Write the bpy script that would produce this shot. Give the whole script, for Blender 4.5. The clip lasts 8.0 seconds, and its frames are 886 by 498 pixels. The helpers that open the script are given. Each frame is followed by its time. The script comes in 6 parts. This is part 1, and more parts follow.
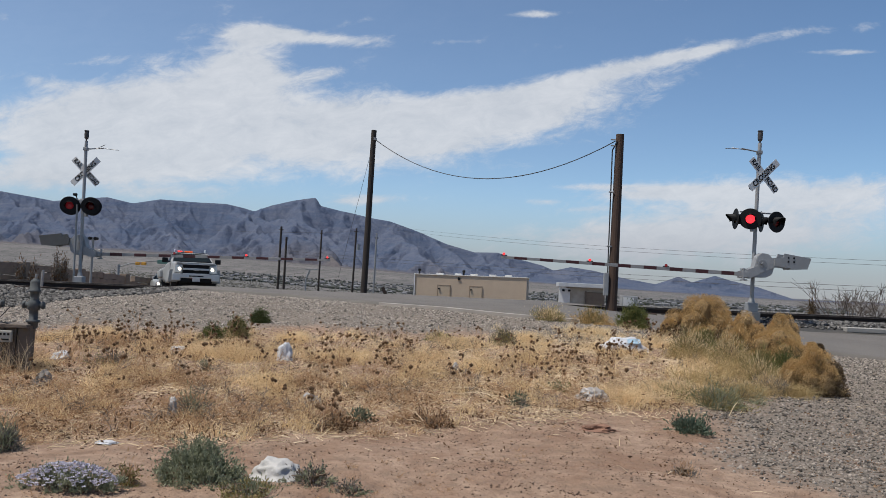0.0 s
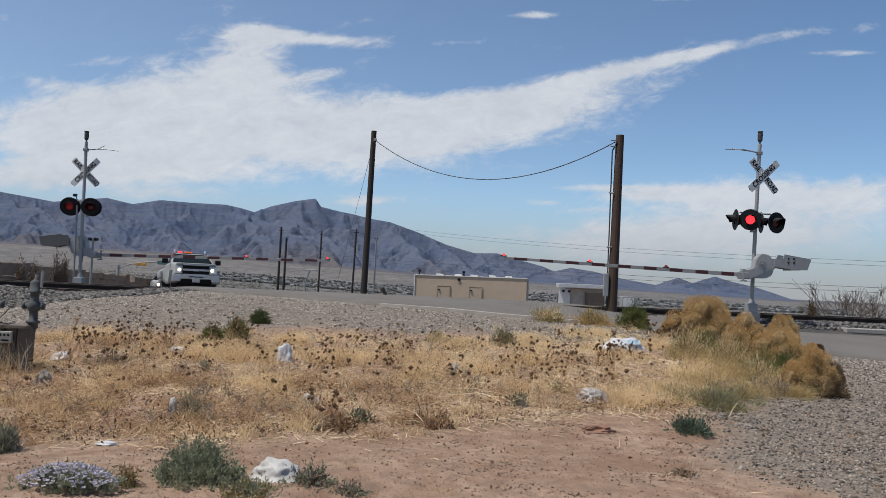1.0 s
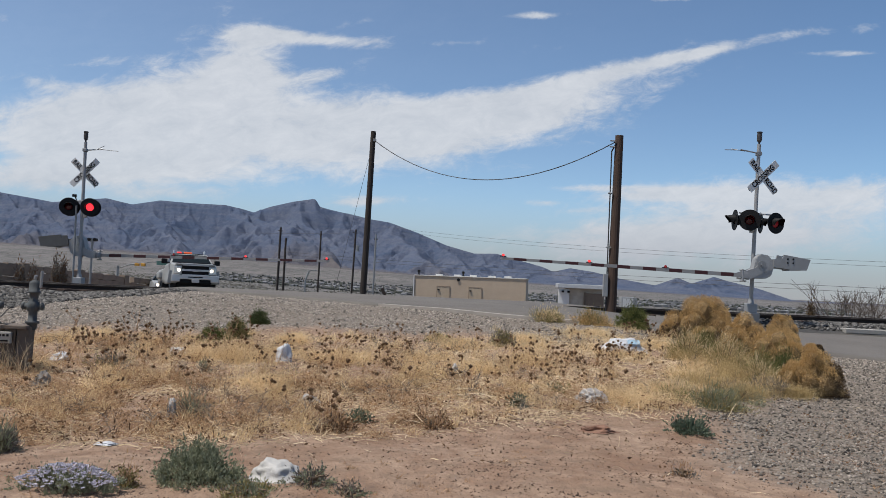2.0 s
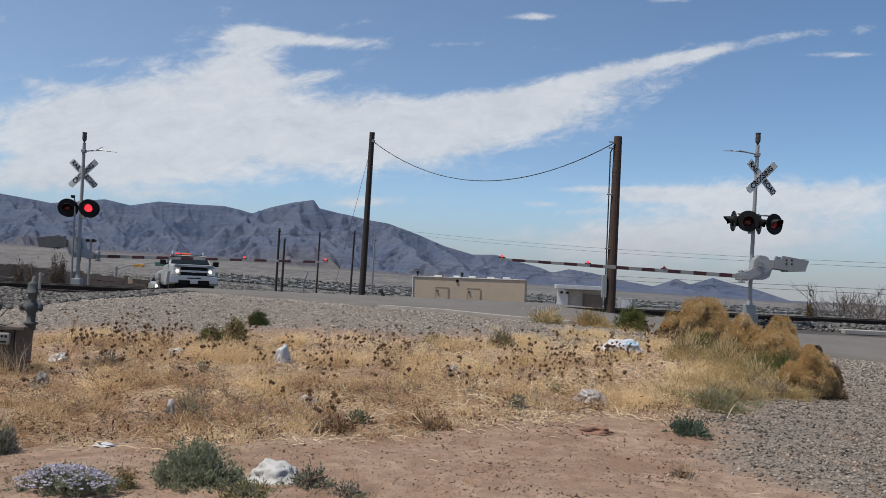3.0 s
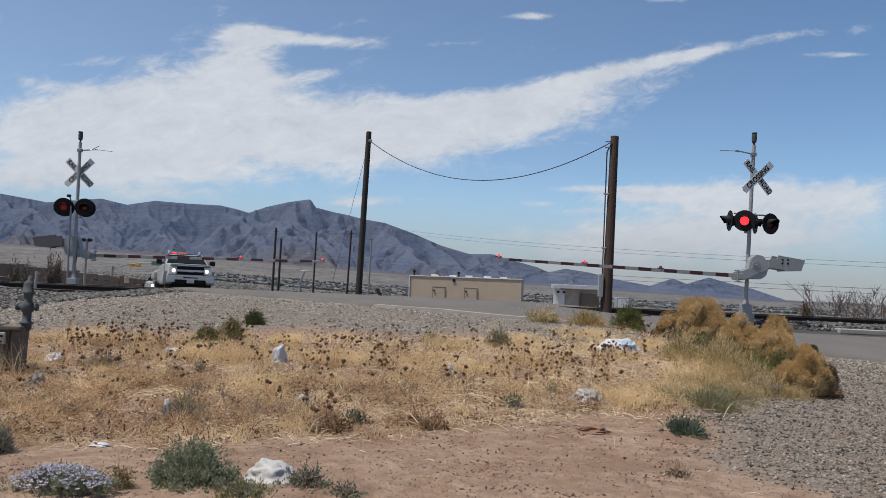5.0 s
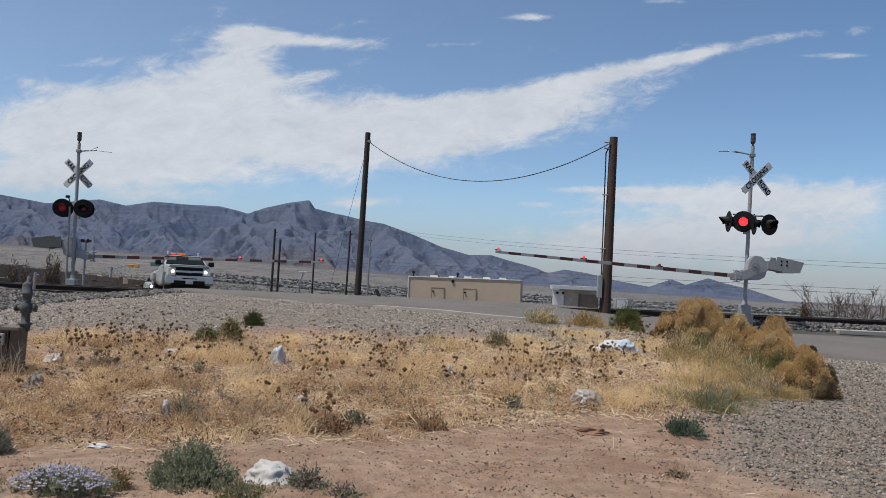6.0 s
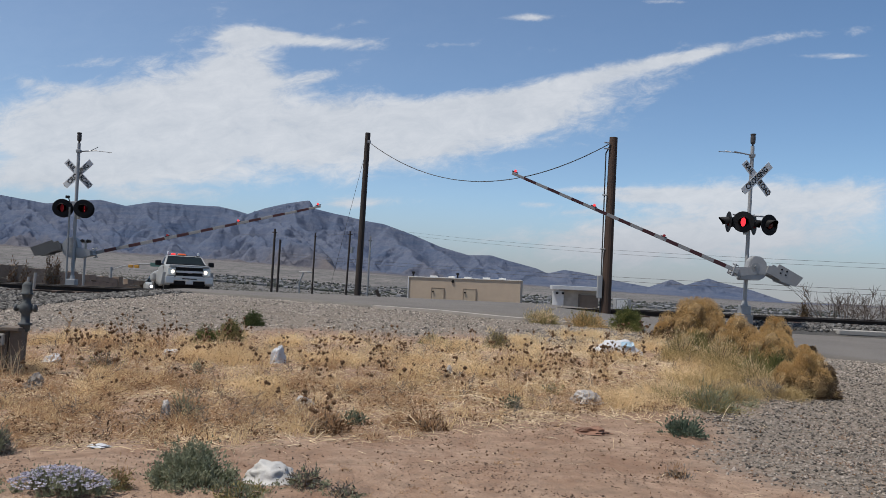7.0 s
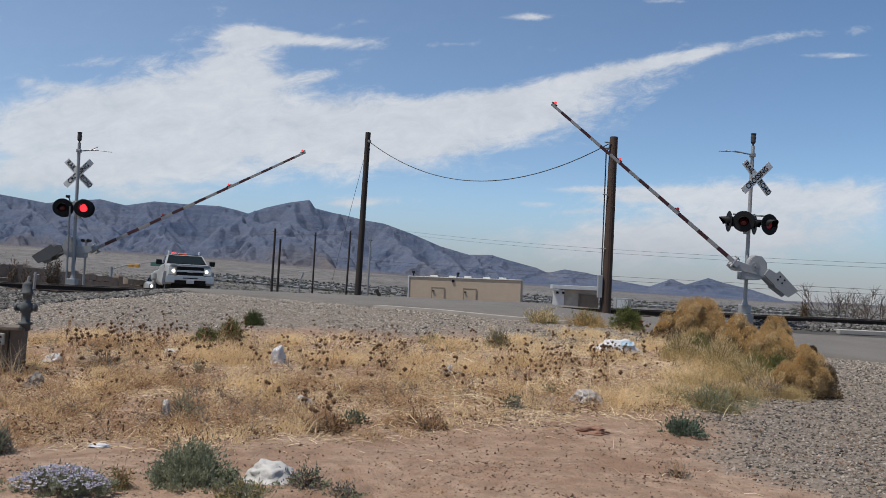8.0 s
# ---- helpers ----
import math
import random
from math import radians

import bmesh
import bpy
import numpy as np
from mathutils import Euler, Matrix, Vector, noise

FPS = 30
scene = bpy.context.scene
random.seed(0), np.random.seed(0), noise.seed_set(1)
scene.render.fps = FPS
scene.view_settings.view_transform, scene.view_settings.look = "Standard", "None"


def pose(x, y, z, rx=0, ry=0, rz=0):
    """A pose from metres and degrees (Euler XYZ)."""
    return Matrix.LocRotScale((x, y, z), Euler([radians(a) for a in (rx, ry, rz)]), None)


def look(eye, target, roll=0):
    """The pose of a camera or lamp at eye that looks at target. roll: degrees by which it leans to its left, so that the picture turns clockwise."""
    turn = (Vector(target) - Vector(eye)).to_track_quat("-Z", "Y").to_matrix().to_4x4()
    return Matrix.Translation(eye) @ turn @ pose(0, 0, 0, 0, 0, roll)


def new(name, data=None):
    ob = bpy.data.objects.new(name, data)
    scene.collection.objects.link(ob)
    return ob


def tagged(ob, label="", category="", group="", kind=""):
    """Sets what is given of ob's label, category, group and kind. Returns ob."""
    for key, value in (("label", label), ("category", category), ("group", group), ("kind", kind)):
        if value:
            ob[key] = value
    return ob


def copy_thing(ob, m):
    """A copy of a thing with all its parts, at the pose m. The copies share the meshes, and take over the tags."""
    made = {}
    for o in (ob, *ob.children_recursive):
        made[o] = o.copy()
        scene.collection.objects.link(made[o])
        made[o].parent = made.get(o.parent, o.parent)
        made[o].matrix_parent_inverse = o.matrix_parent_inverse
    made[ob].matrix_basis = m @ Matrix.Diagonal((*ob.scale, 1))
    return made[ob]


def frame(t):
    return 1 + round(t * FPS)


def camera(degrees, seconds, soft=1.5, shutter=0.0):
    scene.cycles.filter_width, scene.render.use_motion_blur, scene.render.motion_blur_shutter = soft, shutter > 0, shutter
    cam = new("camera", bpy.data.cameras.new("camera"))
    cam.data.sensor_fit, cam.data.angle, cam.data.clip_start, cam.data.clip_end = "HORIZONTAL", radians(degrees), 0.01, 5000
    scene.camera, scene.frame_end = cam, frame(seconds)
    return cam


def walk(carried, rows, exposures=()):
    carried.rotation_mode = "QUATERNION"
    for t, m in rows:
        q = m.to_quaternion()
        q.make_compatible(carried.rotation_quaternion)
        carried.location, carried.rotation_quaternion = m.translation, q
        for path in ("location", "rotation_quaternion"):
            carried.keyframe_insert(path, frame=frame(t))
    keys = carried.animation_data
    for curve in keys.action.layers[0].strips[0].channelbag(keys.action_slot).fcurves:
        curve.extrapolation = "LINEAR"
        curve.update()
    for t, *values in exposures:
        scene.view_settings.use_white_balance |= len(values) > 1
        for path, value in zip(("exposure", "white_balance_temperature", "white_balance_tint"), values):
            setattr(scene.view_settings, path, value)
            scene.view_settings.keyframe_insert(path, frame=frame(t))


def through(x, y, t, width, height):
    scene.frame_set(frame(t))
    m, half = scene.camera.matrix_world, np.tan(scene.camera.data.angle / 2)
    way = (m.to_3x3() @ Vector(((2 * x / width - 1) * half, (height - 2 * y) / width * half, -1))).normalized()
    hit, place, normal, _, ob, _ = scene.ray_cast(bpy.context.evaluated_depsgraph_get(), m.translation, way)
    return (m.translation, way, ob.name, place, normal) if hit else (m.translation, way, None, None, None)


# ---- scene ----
cam = camera(58.5, 8.0, soft=0.75)
EYE = Vector((0, 0, 1.6))


def aim(yaw, up):
    """The hand-held camera turns a little on the spot: degrees to the right and upwards."""
    a, b = radians(yaw), radians(2.2 + up)
    return look(EYE, EYE + Vector((math.sin(a) * math.cos(b), math.cos(a) * math.cos(b), math.sin(b))), 2.7)


walk(cam, [
    (0.0, aim(0.00, 0.00)), (0.5, aim(0.00, 0.00)), (1.0, aim(0.00, 0.055)), (1.5, aim(0.015, 0.06)),
    (3.0, aim(0.125, 0.16)), (3.5, aim(0.19, 0.18)), (4.0, aim(0.25, 0.185)), (4.5, aim(0.31, 0.125)),
    (6.0, aim(0.43, 0.20)), (6.5, aim(0.435, 0.235)), (7.0, aim(0.435, 0.22)), (7.5, aim(0.425, 0.185)),
    (8.0, aim(0.42, 0.185))], exposures=[(0.0, 0.0), (8.0, 0.0)])

# ---- sky and sun ----
SUN_TO = Vector((-0.46, -0.17, 1.10)).normalized()
sun = new("sun", bpy.data.lights.new("sun", "SUN"))
sun.data.energy, sun.data.angle, sun.data.color = 4.7, radians(0.6), (1.0, 0.94, 0.86)
sun.matrix_world = look((0, 0, 60), Vector((0, 0, 60)) - SUN_TO)

world = bpy.data.worlds.new("sky")
scene.world = world
world.use_nodes = True
wt = world.node_tree
wt.nodes.clear()


class Graph:
    """Short hand for building a node tree."""

    def __init__(self, tree):
        self.tree = tree

    def node(self, kind):
        return self.tree.nodes.new(kind)

    def attribute(self, name):
        n = self.node("ShaderNodeAttribute")
        n.attribute_name = name
        return n.outputs["Fac"]

    def eased(self):
        n = self.node("ShaderNodeMapRange")
        n.interpolation_type = "SMOOTHSTEP"
        return n

    def put(self, socket, value):
        if isinstance(value, bpy.types.NodeSocket):
            self.tree.links.new(value, socket)
        else:
            socket.default_value = value

    def math(self, op, a, b=None, c=None, clamp=False):
        n = self.node("ShaderNodeMath")
        n.operation, n.use_clamp = op, clamp
        for i, v in enumerate((a, b, c)):
            if v is not None:
                self.put(n.inputs[i], v)
        return n.outputs[0]

    def noise(self, vector, scale, detail=4.0, rough=0.55, dist=0.0):
        n = self.node("ShaderNodeTexNoise")
        if vector is not None:
            self.put(n.inputs["Vector"], vector)
        n.inputs["Scale"].default_value, n.inputs["Detail"].default_value = scale, detail
        n.inputs["Roughness"].default_value, n.inputs["Distortion"].default_value = rough, dist
        return n.outputs["Fac"]

    def ramp(self, fac, stops, mode="LINEAR"):
        n = self.node("ShaderNodeValToRGB")
        n.color_ramp.interpolation = mode
        els = n.color_ramp.elements
        while len(els) < len(stops):
            els.new(0.5)
        for e, (p, c) in zip(els, stops):
            e.position = p
            e.color = (*c, 1) if len(c) == 3 else c
        self.put(n.inputs[0], fac)
        return n.outputs[0]

    def mix(self, fac, a, b, mode="MIX"):
        n = self.node("ShaderNodeMix")
        n.data_type, n.blend_type = "RGBA", mode
        self.put(n.inputs[0], fac)
        self.put(n.inputs[6], a if isinstance(a, bpy.types.NodeSocket) else (*a, 1))
        self.put(n.inputs[7], b if isinstance(b, bpy.types.NodeSocket) else (*b, 1))
        return n.outputs[2]

    def xyz(self, x, y, z):
        n = self.node("ShaderNodeCombineXYZ")
        for i, v in enumerate((x, y, z)):
            self.put(n.inputs[i], v)
        return n.outputs[0]


def build_sky():
    g = Graph(wt)
    sky = g.node("ShaderNodeTexSky")
    sky.sky_type, sky.sun_disc = "NISHITA", False
    sky.sun_elevation = math.asin(SUN_TO.z)
    sky.sun_rotation = math.atan2(SUN_TO.x, SUN_TO.y)
    sky.altitude, sky.air_density, sky.dust_density, sky.ozone_density = 1200, 1.0, 0.15, 2.6
    co = g.node("ShaderNodeTexCoord").outputs["Generated"]
    sep = g.node("ShaderNodeSeparateXYZ")
    g.put(sep.inputs[0], co)
    depth = g.math("MAXIMUM", g.math("ABSOLUTE", sep.outputs[1]), 0.08)
    u = g.math("DIVIDE", sep.outputs[0], depth)
    v = g.math("DIVIDE", sep.outputs[2], depth)
    # drifting cirrus: soft streaks at (across, up, half length, half width, slope in degrees, weight)
    streaks = [
        (-0.481, 0.181, 0.150, 0.046, 6, 1.00), (-0.331, 0.207, 0.121, 0.054, 11, 1.00), (-0.263, 0.267, 0.054, 0.034, 38, 0.85), (-0.257, 0.298, 0.043, 0.014, 13, 0.60), (-0.182, 0.301, 0.114, 0.010, -2, 1.00),
        (-0.233, 0.248, 0.043, 0.021, 3, 0.40), (-0.108, 0.203, 0.150, 0.033, 3, 1.00), (0.028, 0.217, 0.107, 0.024, 8, 0.95), (0.124, 0.247, 0.093, 0.019, 16, 0.90), (0.228, 0.282, 0.093, 0.013, 16, 0.95),
        (0.328, 0.308, 0.061, 0.007, 13, 0.80), (0.458, 0.340, 0.129, 0.008, 9, 0.52), (0.510, 0.315, 0.061, 0.004, 3, 0.60), (-0.163, 0.158, 0.193, 0.034, 1, 0.90), (-0.420, 0.129, 0.164, 0.031, -0, 1.00),
        (-0.518, 0.102, 0.107, 0.018, 3, 0.60), (0.079, 0.199, 0.121, 0.016, 8, 0.60), (0.158, 0.223, 0.107, 0.019, 11, 0.55), (0.257, 0.264, 0.079, 0.014, 16, 0.45), (0.037, 0.172, 0.114, 0.010, 7, 0.50),
        (0.109, 0.345, 0.037, 0.006, 3, 0.85), (0.003, 0.304, 0.041, 0.006, 3, 0.45), (-0.161, 0.255, 0.032, 0.008, 18, 0.60), (-0.129, 0.322, 0.034, 0.006, 13, 0.50), (-0.519, 0.227, 0.057, 0.010, -7, 0.45),
        (-0.471, 0.254, 0.057, 0.006, 8, 0.40), (-0.576, 0.311, 0.020, 0.010, 3, 0.60), (0.283, 0.374, 0.039, 0.004, 3, 0.70), (0.386, 0.095, 0.200, 0.044, 3, 0.92), (0.485, 0.134, 0.136, 0.024, 5, 0.68),
        (0.270, 0.123, 0.100, 0.010, 4, 0.85), (0.198, 0.127, 0.057, 0.004, 3, 0.55), (0.229, 0.053, 0.186, 0.029, 3, 0.75), (0.123, 0.104, 0.027, 0.004, 3, 0.55), (0.184, 0.098, 0.036, 0.004, 6, 0.45),
        (-0.103, 0.096, 0.054, 0.008, 6, 0.90), (-0.360, 0.093, 0.071, 0.009, 3, 0.50)]
    total = 0.0
    for x0, y0, a, b, deg, w in streaks:
        c, s = math.cos(radians(deg)), math.sin(radians(deg))
        du, dv = g.math("SUBTRACT", u, x0), g.math("SUBTRACT", v, y0)
        p = g.math("MULTIPLY_ADD", du, c / a, g.math("MULTIPLY", dv, s / a))
        q = g.math("MULTIPLY_ADD", dv, c / b, g.math("MULTIPLY", du, -s / b))
        r = g.math("MULTIPLY_ADD", p, p, g.math("MULTIPLY", q, q))
        blob = g.math("MULTIPLY", g.math("POWER", 2.718, g.math("MULTIPLY", r, -1.0)), w)
        total = blob if total == 0.0 else g.math("ADD", total, blob)
    flow = g.xyz(g.math("MULTIPLY", u, 3.2), g.math("MULTIPLY_ADD", v, 11.0, g.math("MULTIPLY", u, -2.2)), 0.0)
    puffs = g.xyz(g.math("MULTIPLY", u, 15.0), g.math("MULTIPLY_ADD", v, 30.0, g.math("MULTIPLY", u, -4.0)), 3.0)
    fib = g.noise(flow, 1.9, 10, 0.66, 0.7)
    fine = g.noise(puffs, 1.5, 10, 0.70, 0.4)
    d = g.math("ADD", total, g.math("MULTIPLY", g.math("SUBTRACT", fib, 0.5), 1.15))
    d = g.math("ADD", d, g.math("MULTIPLY", g.math("SUBTRACT", fine, 0.5), 1.35))
    cover = g.eased()
    g.put(cover.inputs[0], d)
    cover.inputs[1].default_value, cover.inputs[2].default_value = 0.25, 1.05
    g.put(cover.inputs[3], g.math("MULTIPLY_ADD", u, -0.12, 0.07, clamp=True))
    cover.inputs[4].default_value = 0.92
    above = g.node("ShaderNodeMapRange")
    g.put(above.inputs[0], sep.outputs[2])
    above.inputs[1].default_value, above.inputs[2].default_value = -0.01, 0.03
    fac = g.math("MULTIPLY", cover.outputs[0], above.outputs[0])
    shade = g.mix(g.math("MULTIPLY", fine, 1.0), (4.4, 4.85, 5.5), (7.5, 7.65, 7.95))
    low = g.eased()
    g.put(low.inputs[0], sep.outputs[2])
    low.inputs[1].default_value, low.inputs[2].default_value, low.inputs[3].default_value, low.inputs[4].default_value = 0.0, 0.125, 0.80, 0.0
    clear = g.mix(1.0, sky.outputs[0], (0.965, 1.06, 1.11), "MULTIPLY")
    air = g.mix(low.outputs[0], clear, (2.7, 2.85, 3.48))
    shade = g.mix(g.math("MULTIPLY", low.outputs[0], 0.8), shade, (3.3, 3.47, 4.0))
    col = g.mix(fac, air, shade)
    bg = g.node("ShaderNodeBackground")
    g.put(bg.inputs[0], col)
    bg.inputs[1].default_value = 0.105
    out = g.node("ShaderNodeOutputWorld")
    g.put(out.inputs[0], bg.outputs[0])


build_sky()

# ---- materials ----
MATS = {}


def mat(name, color, rough=0.7, metal=0.0, vary=0.25, scale=3.0, bump=0.2, glow=0.0, fine=40.0, tint=None, rnd=0.0, spec=0.5):
    """A surface with colour variation at two scales, relief and, where it gives off light, a glow."""
    if name in MATS:
        return MATS[name]
    m = bpy.data.materials.new(name)
    m.use_nodes = True
    g = Graph(m.node_tree)
    b = m.node_tree.nodes["Principled BSDF"]
    co = g.node("ShaderNodeTexCoord").outputs["Object"]
    n1, n2 = g.noise(co, scale, 5, 0.6), g.noise(co, fine, 4, 0.6)
    dark = tuple(c * (1 - vary) for c in color)
    light = tuple(min(1, c * (1 + vary)) for c in (tint or color))
    base = g.mix(g.math("MULTIPLY_ADD", n1, 1.6, -0.3, clamp=True), dark, light)
    base = g.mix(g.math("MULTIPLY", n2, vary), base, tuple(c * 0.45 for c in color))
    if rnd:
        r = g.node("ShaderNodeNewGeometry").outputs["Random Per Island"]
        base = g.mix(1.0, base, g.ramp(r, [(0, (1 - rnd,) * 3), (1, (1 + rnd * 0.6,) * 3)]), "MULTIPLY")
    g.put(b.inputs["Base Color"], base)
    b.inputs["Metallic"].default_value = metal
    g.put(b.inputs["Roughness"], g.math("MULTIPLY_ADD", n1, 0.25, max(0.03, rough - 0.12), clamp=True))
    b.inputs["Specular IOR Level"].default_value = spec
    if bump:
        bp = g.node("ShaderNodeBump")
        bp.inputs["Strength"].default_value, bp.inputs["Distance"].default_value = bump, 0.02
        g.put(bp.inputs["Height"], g.math("ADD", n2, n1))
        g.put(b.inputs["Normal"], bp.outputs[0])
    if glow:
        b.inputs["Emission Color"].default_value = (*color, 1)
        b.inputs["Emission Strength"].default_value = glow
    MATS[name] = m
    return m


def leaf_mat(name, color, color2, through=0.3):
    """Leaves and straw: colour differs from blade to blade, and some light passes through."""
    if name in MATS:
        return MATS[name]
    m = bpy.data.materials.new(name)
    m.use_nodes = True
    g = Graph(m.node_tree)
    b = m.node_tree.nodes["Principled BSDF"]
    out = [n for n in m.node_tree.nodes if n.type == "OUTPUT_MATERIAL"][0]
    r = g.node("ShaderNodeNewGeometry").outputs["Random Per Island"]
    co = g.node("ShaderNodeTexCoord").outputs["Object"]
    patch = g.noise(co, 1.3, 4, 0.6)
    f = g.math("ADD", g.math("MULTIPLY", r, 0.6), g.math("MULTIPLY_ADD", patch, 1.4, -0.5), clamp=True)
    base = g.mix(f, color, color2)
    g.put(b.inputs["Base Color"], base)
    b.inputs["Roughness"].default_value = 0.75
    b.inputs["Specular IOR Level"].default_value = 0.2
    tr = g.node("ShaderNodeBsdfTranslucent")
    g.put(tr.inputs[0], base)
    mx = g.node("ShaderNodeMixShader")
    mx.inputs[0].default_value = through
    g.put(mx.inputs[1], b.outputs[0])
    g.put(mx.inputs[2], tr.outputs[0])
    g.put(out.inputs[0], mx.outputs[0])
    MATS[name] = m
    return m


GALV = mat("galvanised_steel", (0.27, 0.275, 0.28), 0.5, 0.55, 0.2, 4, 0.1)
ALU = mat("weathered_aluminium_paint", (0.30, 0.305, 0.31), 0.55, 0.25, 0.2, 3, 0.1)
BLACK = mat("black_paint", (0.009, 0.009, 0.010), 0.6, 0, 0.3, 4, 0.1, spec=0.2)
WHITE = mat("white_sign_paint", (0.60, 0.60, 0.59), 0.5, 0, 0.12, 3, 0.05)
STRIPE = mat("red_stripe", (0.055, 0.010, 0.012), 0.5, 0, 0.25, 5, 0.05)
ARMW = mat("white_arm_paint", (0.27, 0.265, 0.26), 0.5, 0, 0.15, 4, 0.05)
REDDARK = mat("unlit_red_lens", (0.10, 0.008, 0.010), 0.12, 0, 0.2, 20, 0.1)
REDGLOW = mat("lit_red_lens", (1.0, 0.035, 0.05), 0.3, 0, 0.02, 20, 0, glow=1.6)
LAMPRED = mat("arm_lamp_red", (0.9, 0.05, 0.05), 0.3, 0, 0.02, 20, 0, glow=0.9)
LAMPDIM = mat("arm_lamp_unlit", (0.35, 0.02, 0.02), 0.25, 0, 0.1, 20, 0)
AMBER = mat("amber_lamp", (0.75, 0.12, 0.03), 0.3, 0, 0.02, 20, 0, glow=0.35)
HEADLAMP = mat("headlamp_lit", (1.0, 0.90, 0.74), 0.2, 0, 0.02, 20, 0, glow=2.6)
WOOD = mat("creosoted_wood", (0.062, 0.036, 0.025), 0.85, 0, 0.4, 1.5, 0.5, fine=25)
DARKWOOD = mat("tarred_wood", (0.03, 0.022, 0.018), 0.85, 0, 0.4, 1.5, 0.4, fine=25)
GREYWOOD = mat("weathered_wood", (0.145, 0.118, 0.096), 0.9, 0, 0.4, 3, 0.6)
CABLE = mat("black_cable", (0.02, 0.02, 0.022), 0.6)
RUST = mat("rusty_rail", (0.016, 0.011, 0.009), 0.9, 0.0, 0.35, 2, 0.2)
RAILTOP = mat("worn_rail_head", (0.10, 0.09, 0.085), 0.6, 0.4, 0.15, 5, 0.05)
KERBSTONE = mat("pale_concrete", (0.36, 0.325, 0.285), 0.85, 0, 0.2, 2, 0.3)
CONCRETE = mat("concrete", (0.30, 0.285, 0.26), 0.85, 0, 0.2, 2, 0.3)
TAN = mat("tan_stucco", (0.46, 0.365, 0.27), 0.9, 0, 0.1, 1.2, 0.2)
TANDOOR = mat("tan_painted_steel", (0.44, 0.35, 0.25), 0.6, 0, 0.12, 3, 0.05)
DIRT_WALL = mat("brown_block", (0.26, 0.198, 0.150), 0.95, 0, 0.5, 1.1, 0.8)
PIPE = mat("grey_pipe_paint", (0.075, 0.084, 0.088), 0.85, 0.1, 0.35, 6, 0.2)
BAG = mat("white_plastic_sheet", (0.50, 0.505, 0.52), 0.35, 0, 0.12, 6, 0.3)
BAGBLUE = mat("blue_print", (0.36, 0.50, 0.60), 0.4, 0, 0.2, 6, 0.1)
TRUCKW = mat("white_car_paint", (0.30, 0.305, 0.30), 0.32, 0, 0.06, 1.5, 0.02)
CHROME = mat("chrome", (0.50, 0.49, 0.48), 0.35, 0.7, 0.08, 6, 0.0)
GLASS = mat("dark_tinted_glass", (0.010, 0.014, 0.013), 0.15, 0, 0.1, 2, 0.0, spec=0.2)
TYRE = mat("tyre_rubber", (0.018, 0.018, 0.018), 0.85, 0, 0.2, 10, 0.2)
GRILLE = mat("grille_black", (0.010, 0.010, 0.010), 0.8, spec=0.2)
REDDIM = mat("lit_red_lens_off_axis", (0.20, 0.014, 0.02), 0.3, 0, 0.02, 20, 0, glow=0.22)

# ---- mesh helpers ----


def part(name, bm, material, parent, label=""):
    me = bpy.data.meshes.new(name)
    bm.to_mesh(me)
    bm.free()
    me.materials.append(material)
    ob = new(name, me)
    ob.parent = parent
    if label:
        tagged(ob, label)
    return ob


def smooth(ob):
    for p in ob.data.polygons:
        p.use_smooth = True
    return ob


def raw(name, verts, faces, material, parent=None, soft=False):
    """One object from arrays of corners and faces."""
    me = bpy.data.meshes.new(name)
    me.from_pydata([tuple(v) for v in verts], [], [tuple(f) for f in faces])
    me.materials.append(material)
    me.update()
    ob = new(name, me)
    ob.parent = parent
    return smooth(ob) if soft else ob


def thing(name, m, label, category, group="", kind=""):
    ob = new(name)
    ob.empty_display_size = 0.2
    ob.matrix_basis = m
    return tagged(ob, label, category, group, kind)


def box(bm, c, s, m=None, bevel=0.0):
    """A box round c with the sides s, edges rounded by bevel."""
    mm = (m or Matrix()) @ Matrix.Translation(c) @ Matrix.Diagonal((*s, 1))
    made = bmesh.ops.create_cube(bm, size=1, matrix=mm)
    if bevel:
        edges = list({e for v in made["verts"] for e in v.link_edges})
        bmesh.ops.bevel(bm, geom=edges, offset=bevel, segments=2, affect="EDGES", profile=0.6)
    return bm


def rod(bm, a, b, r0, r1=None, n=10, cap=True):
    """A round bar from a to b that tapers from r0 to r1."""
    a, b = Vector(a), Vector(b)
    d = b - a
    m = Matrix.Translation((a + b) / 2) @ d.to_track_quat("Z", "Y").to_matrix().to_4x4()
    bmesh.ops.create_cone(bm, cap_ends=cap, segments=n, radius1=r0, radius2=r0 if r1 is None else r1, depth=d.length, matrix=m)
    return bm


def path_rod(bm, pts, r, n=6):
    for a, b in zip(pts, pts[1:]):
        rod(bm, a, b, r, r, n)
    return bm


def tube(bm, pts, r, n=6):
    """One continuous round cable through the points."""
    pts = [Vector(p) for p in pts]
    rings = []
    for i, p in enumerate(pts):
        d = (pts[min(i + 1, len(pts) - 1)] - pts[max(i - 1, 0)]).normalized()
        s = d.cross(Vector((0, 0, 1)) if abs(d.z) < 0.9 else Vector((1, 0, 0))).normalized()
        q = s.cross(d)
        rings.append([bm.verts.new(p + (s * math.cos(6.2832 * k / n) + q * math.sin(6.2832 * k / n)) * r) for k in range(n)])
    for a, b in zip(rings, rings[1:]):
        for k in range(n):
            bm.faces.new((a[k], a[(k + 1) % n], b[(k + 1) % n], b[k]))
    bm.faces.new(rings[0][::-1])
    bm.faces.new(rings[-1])
    return bm


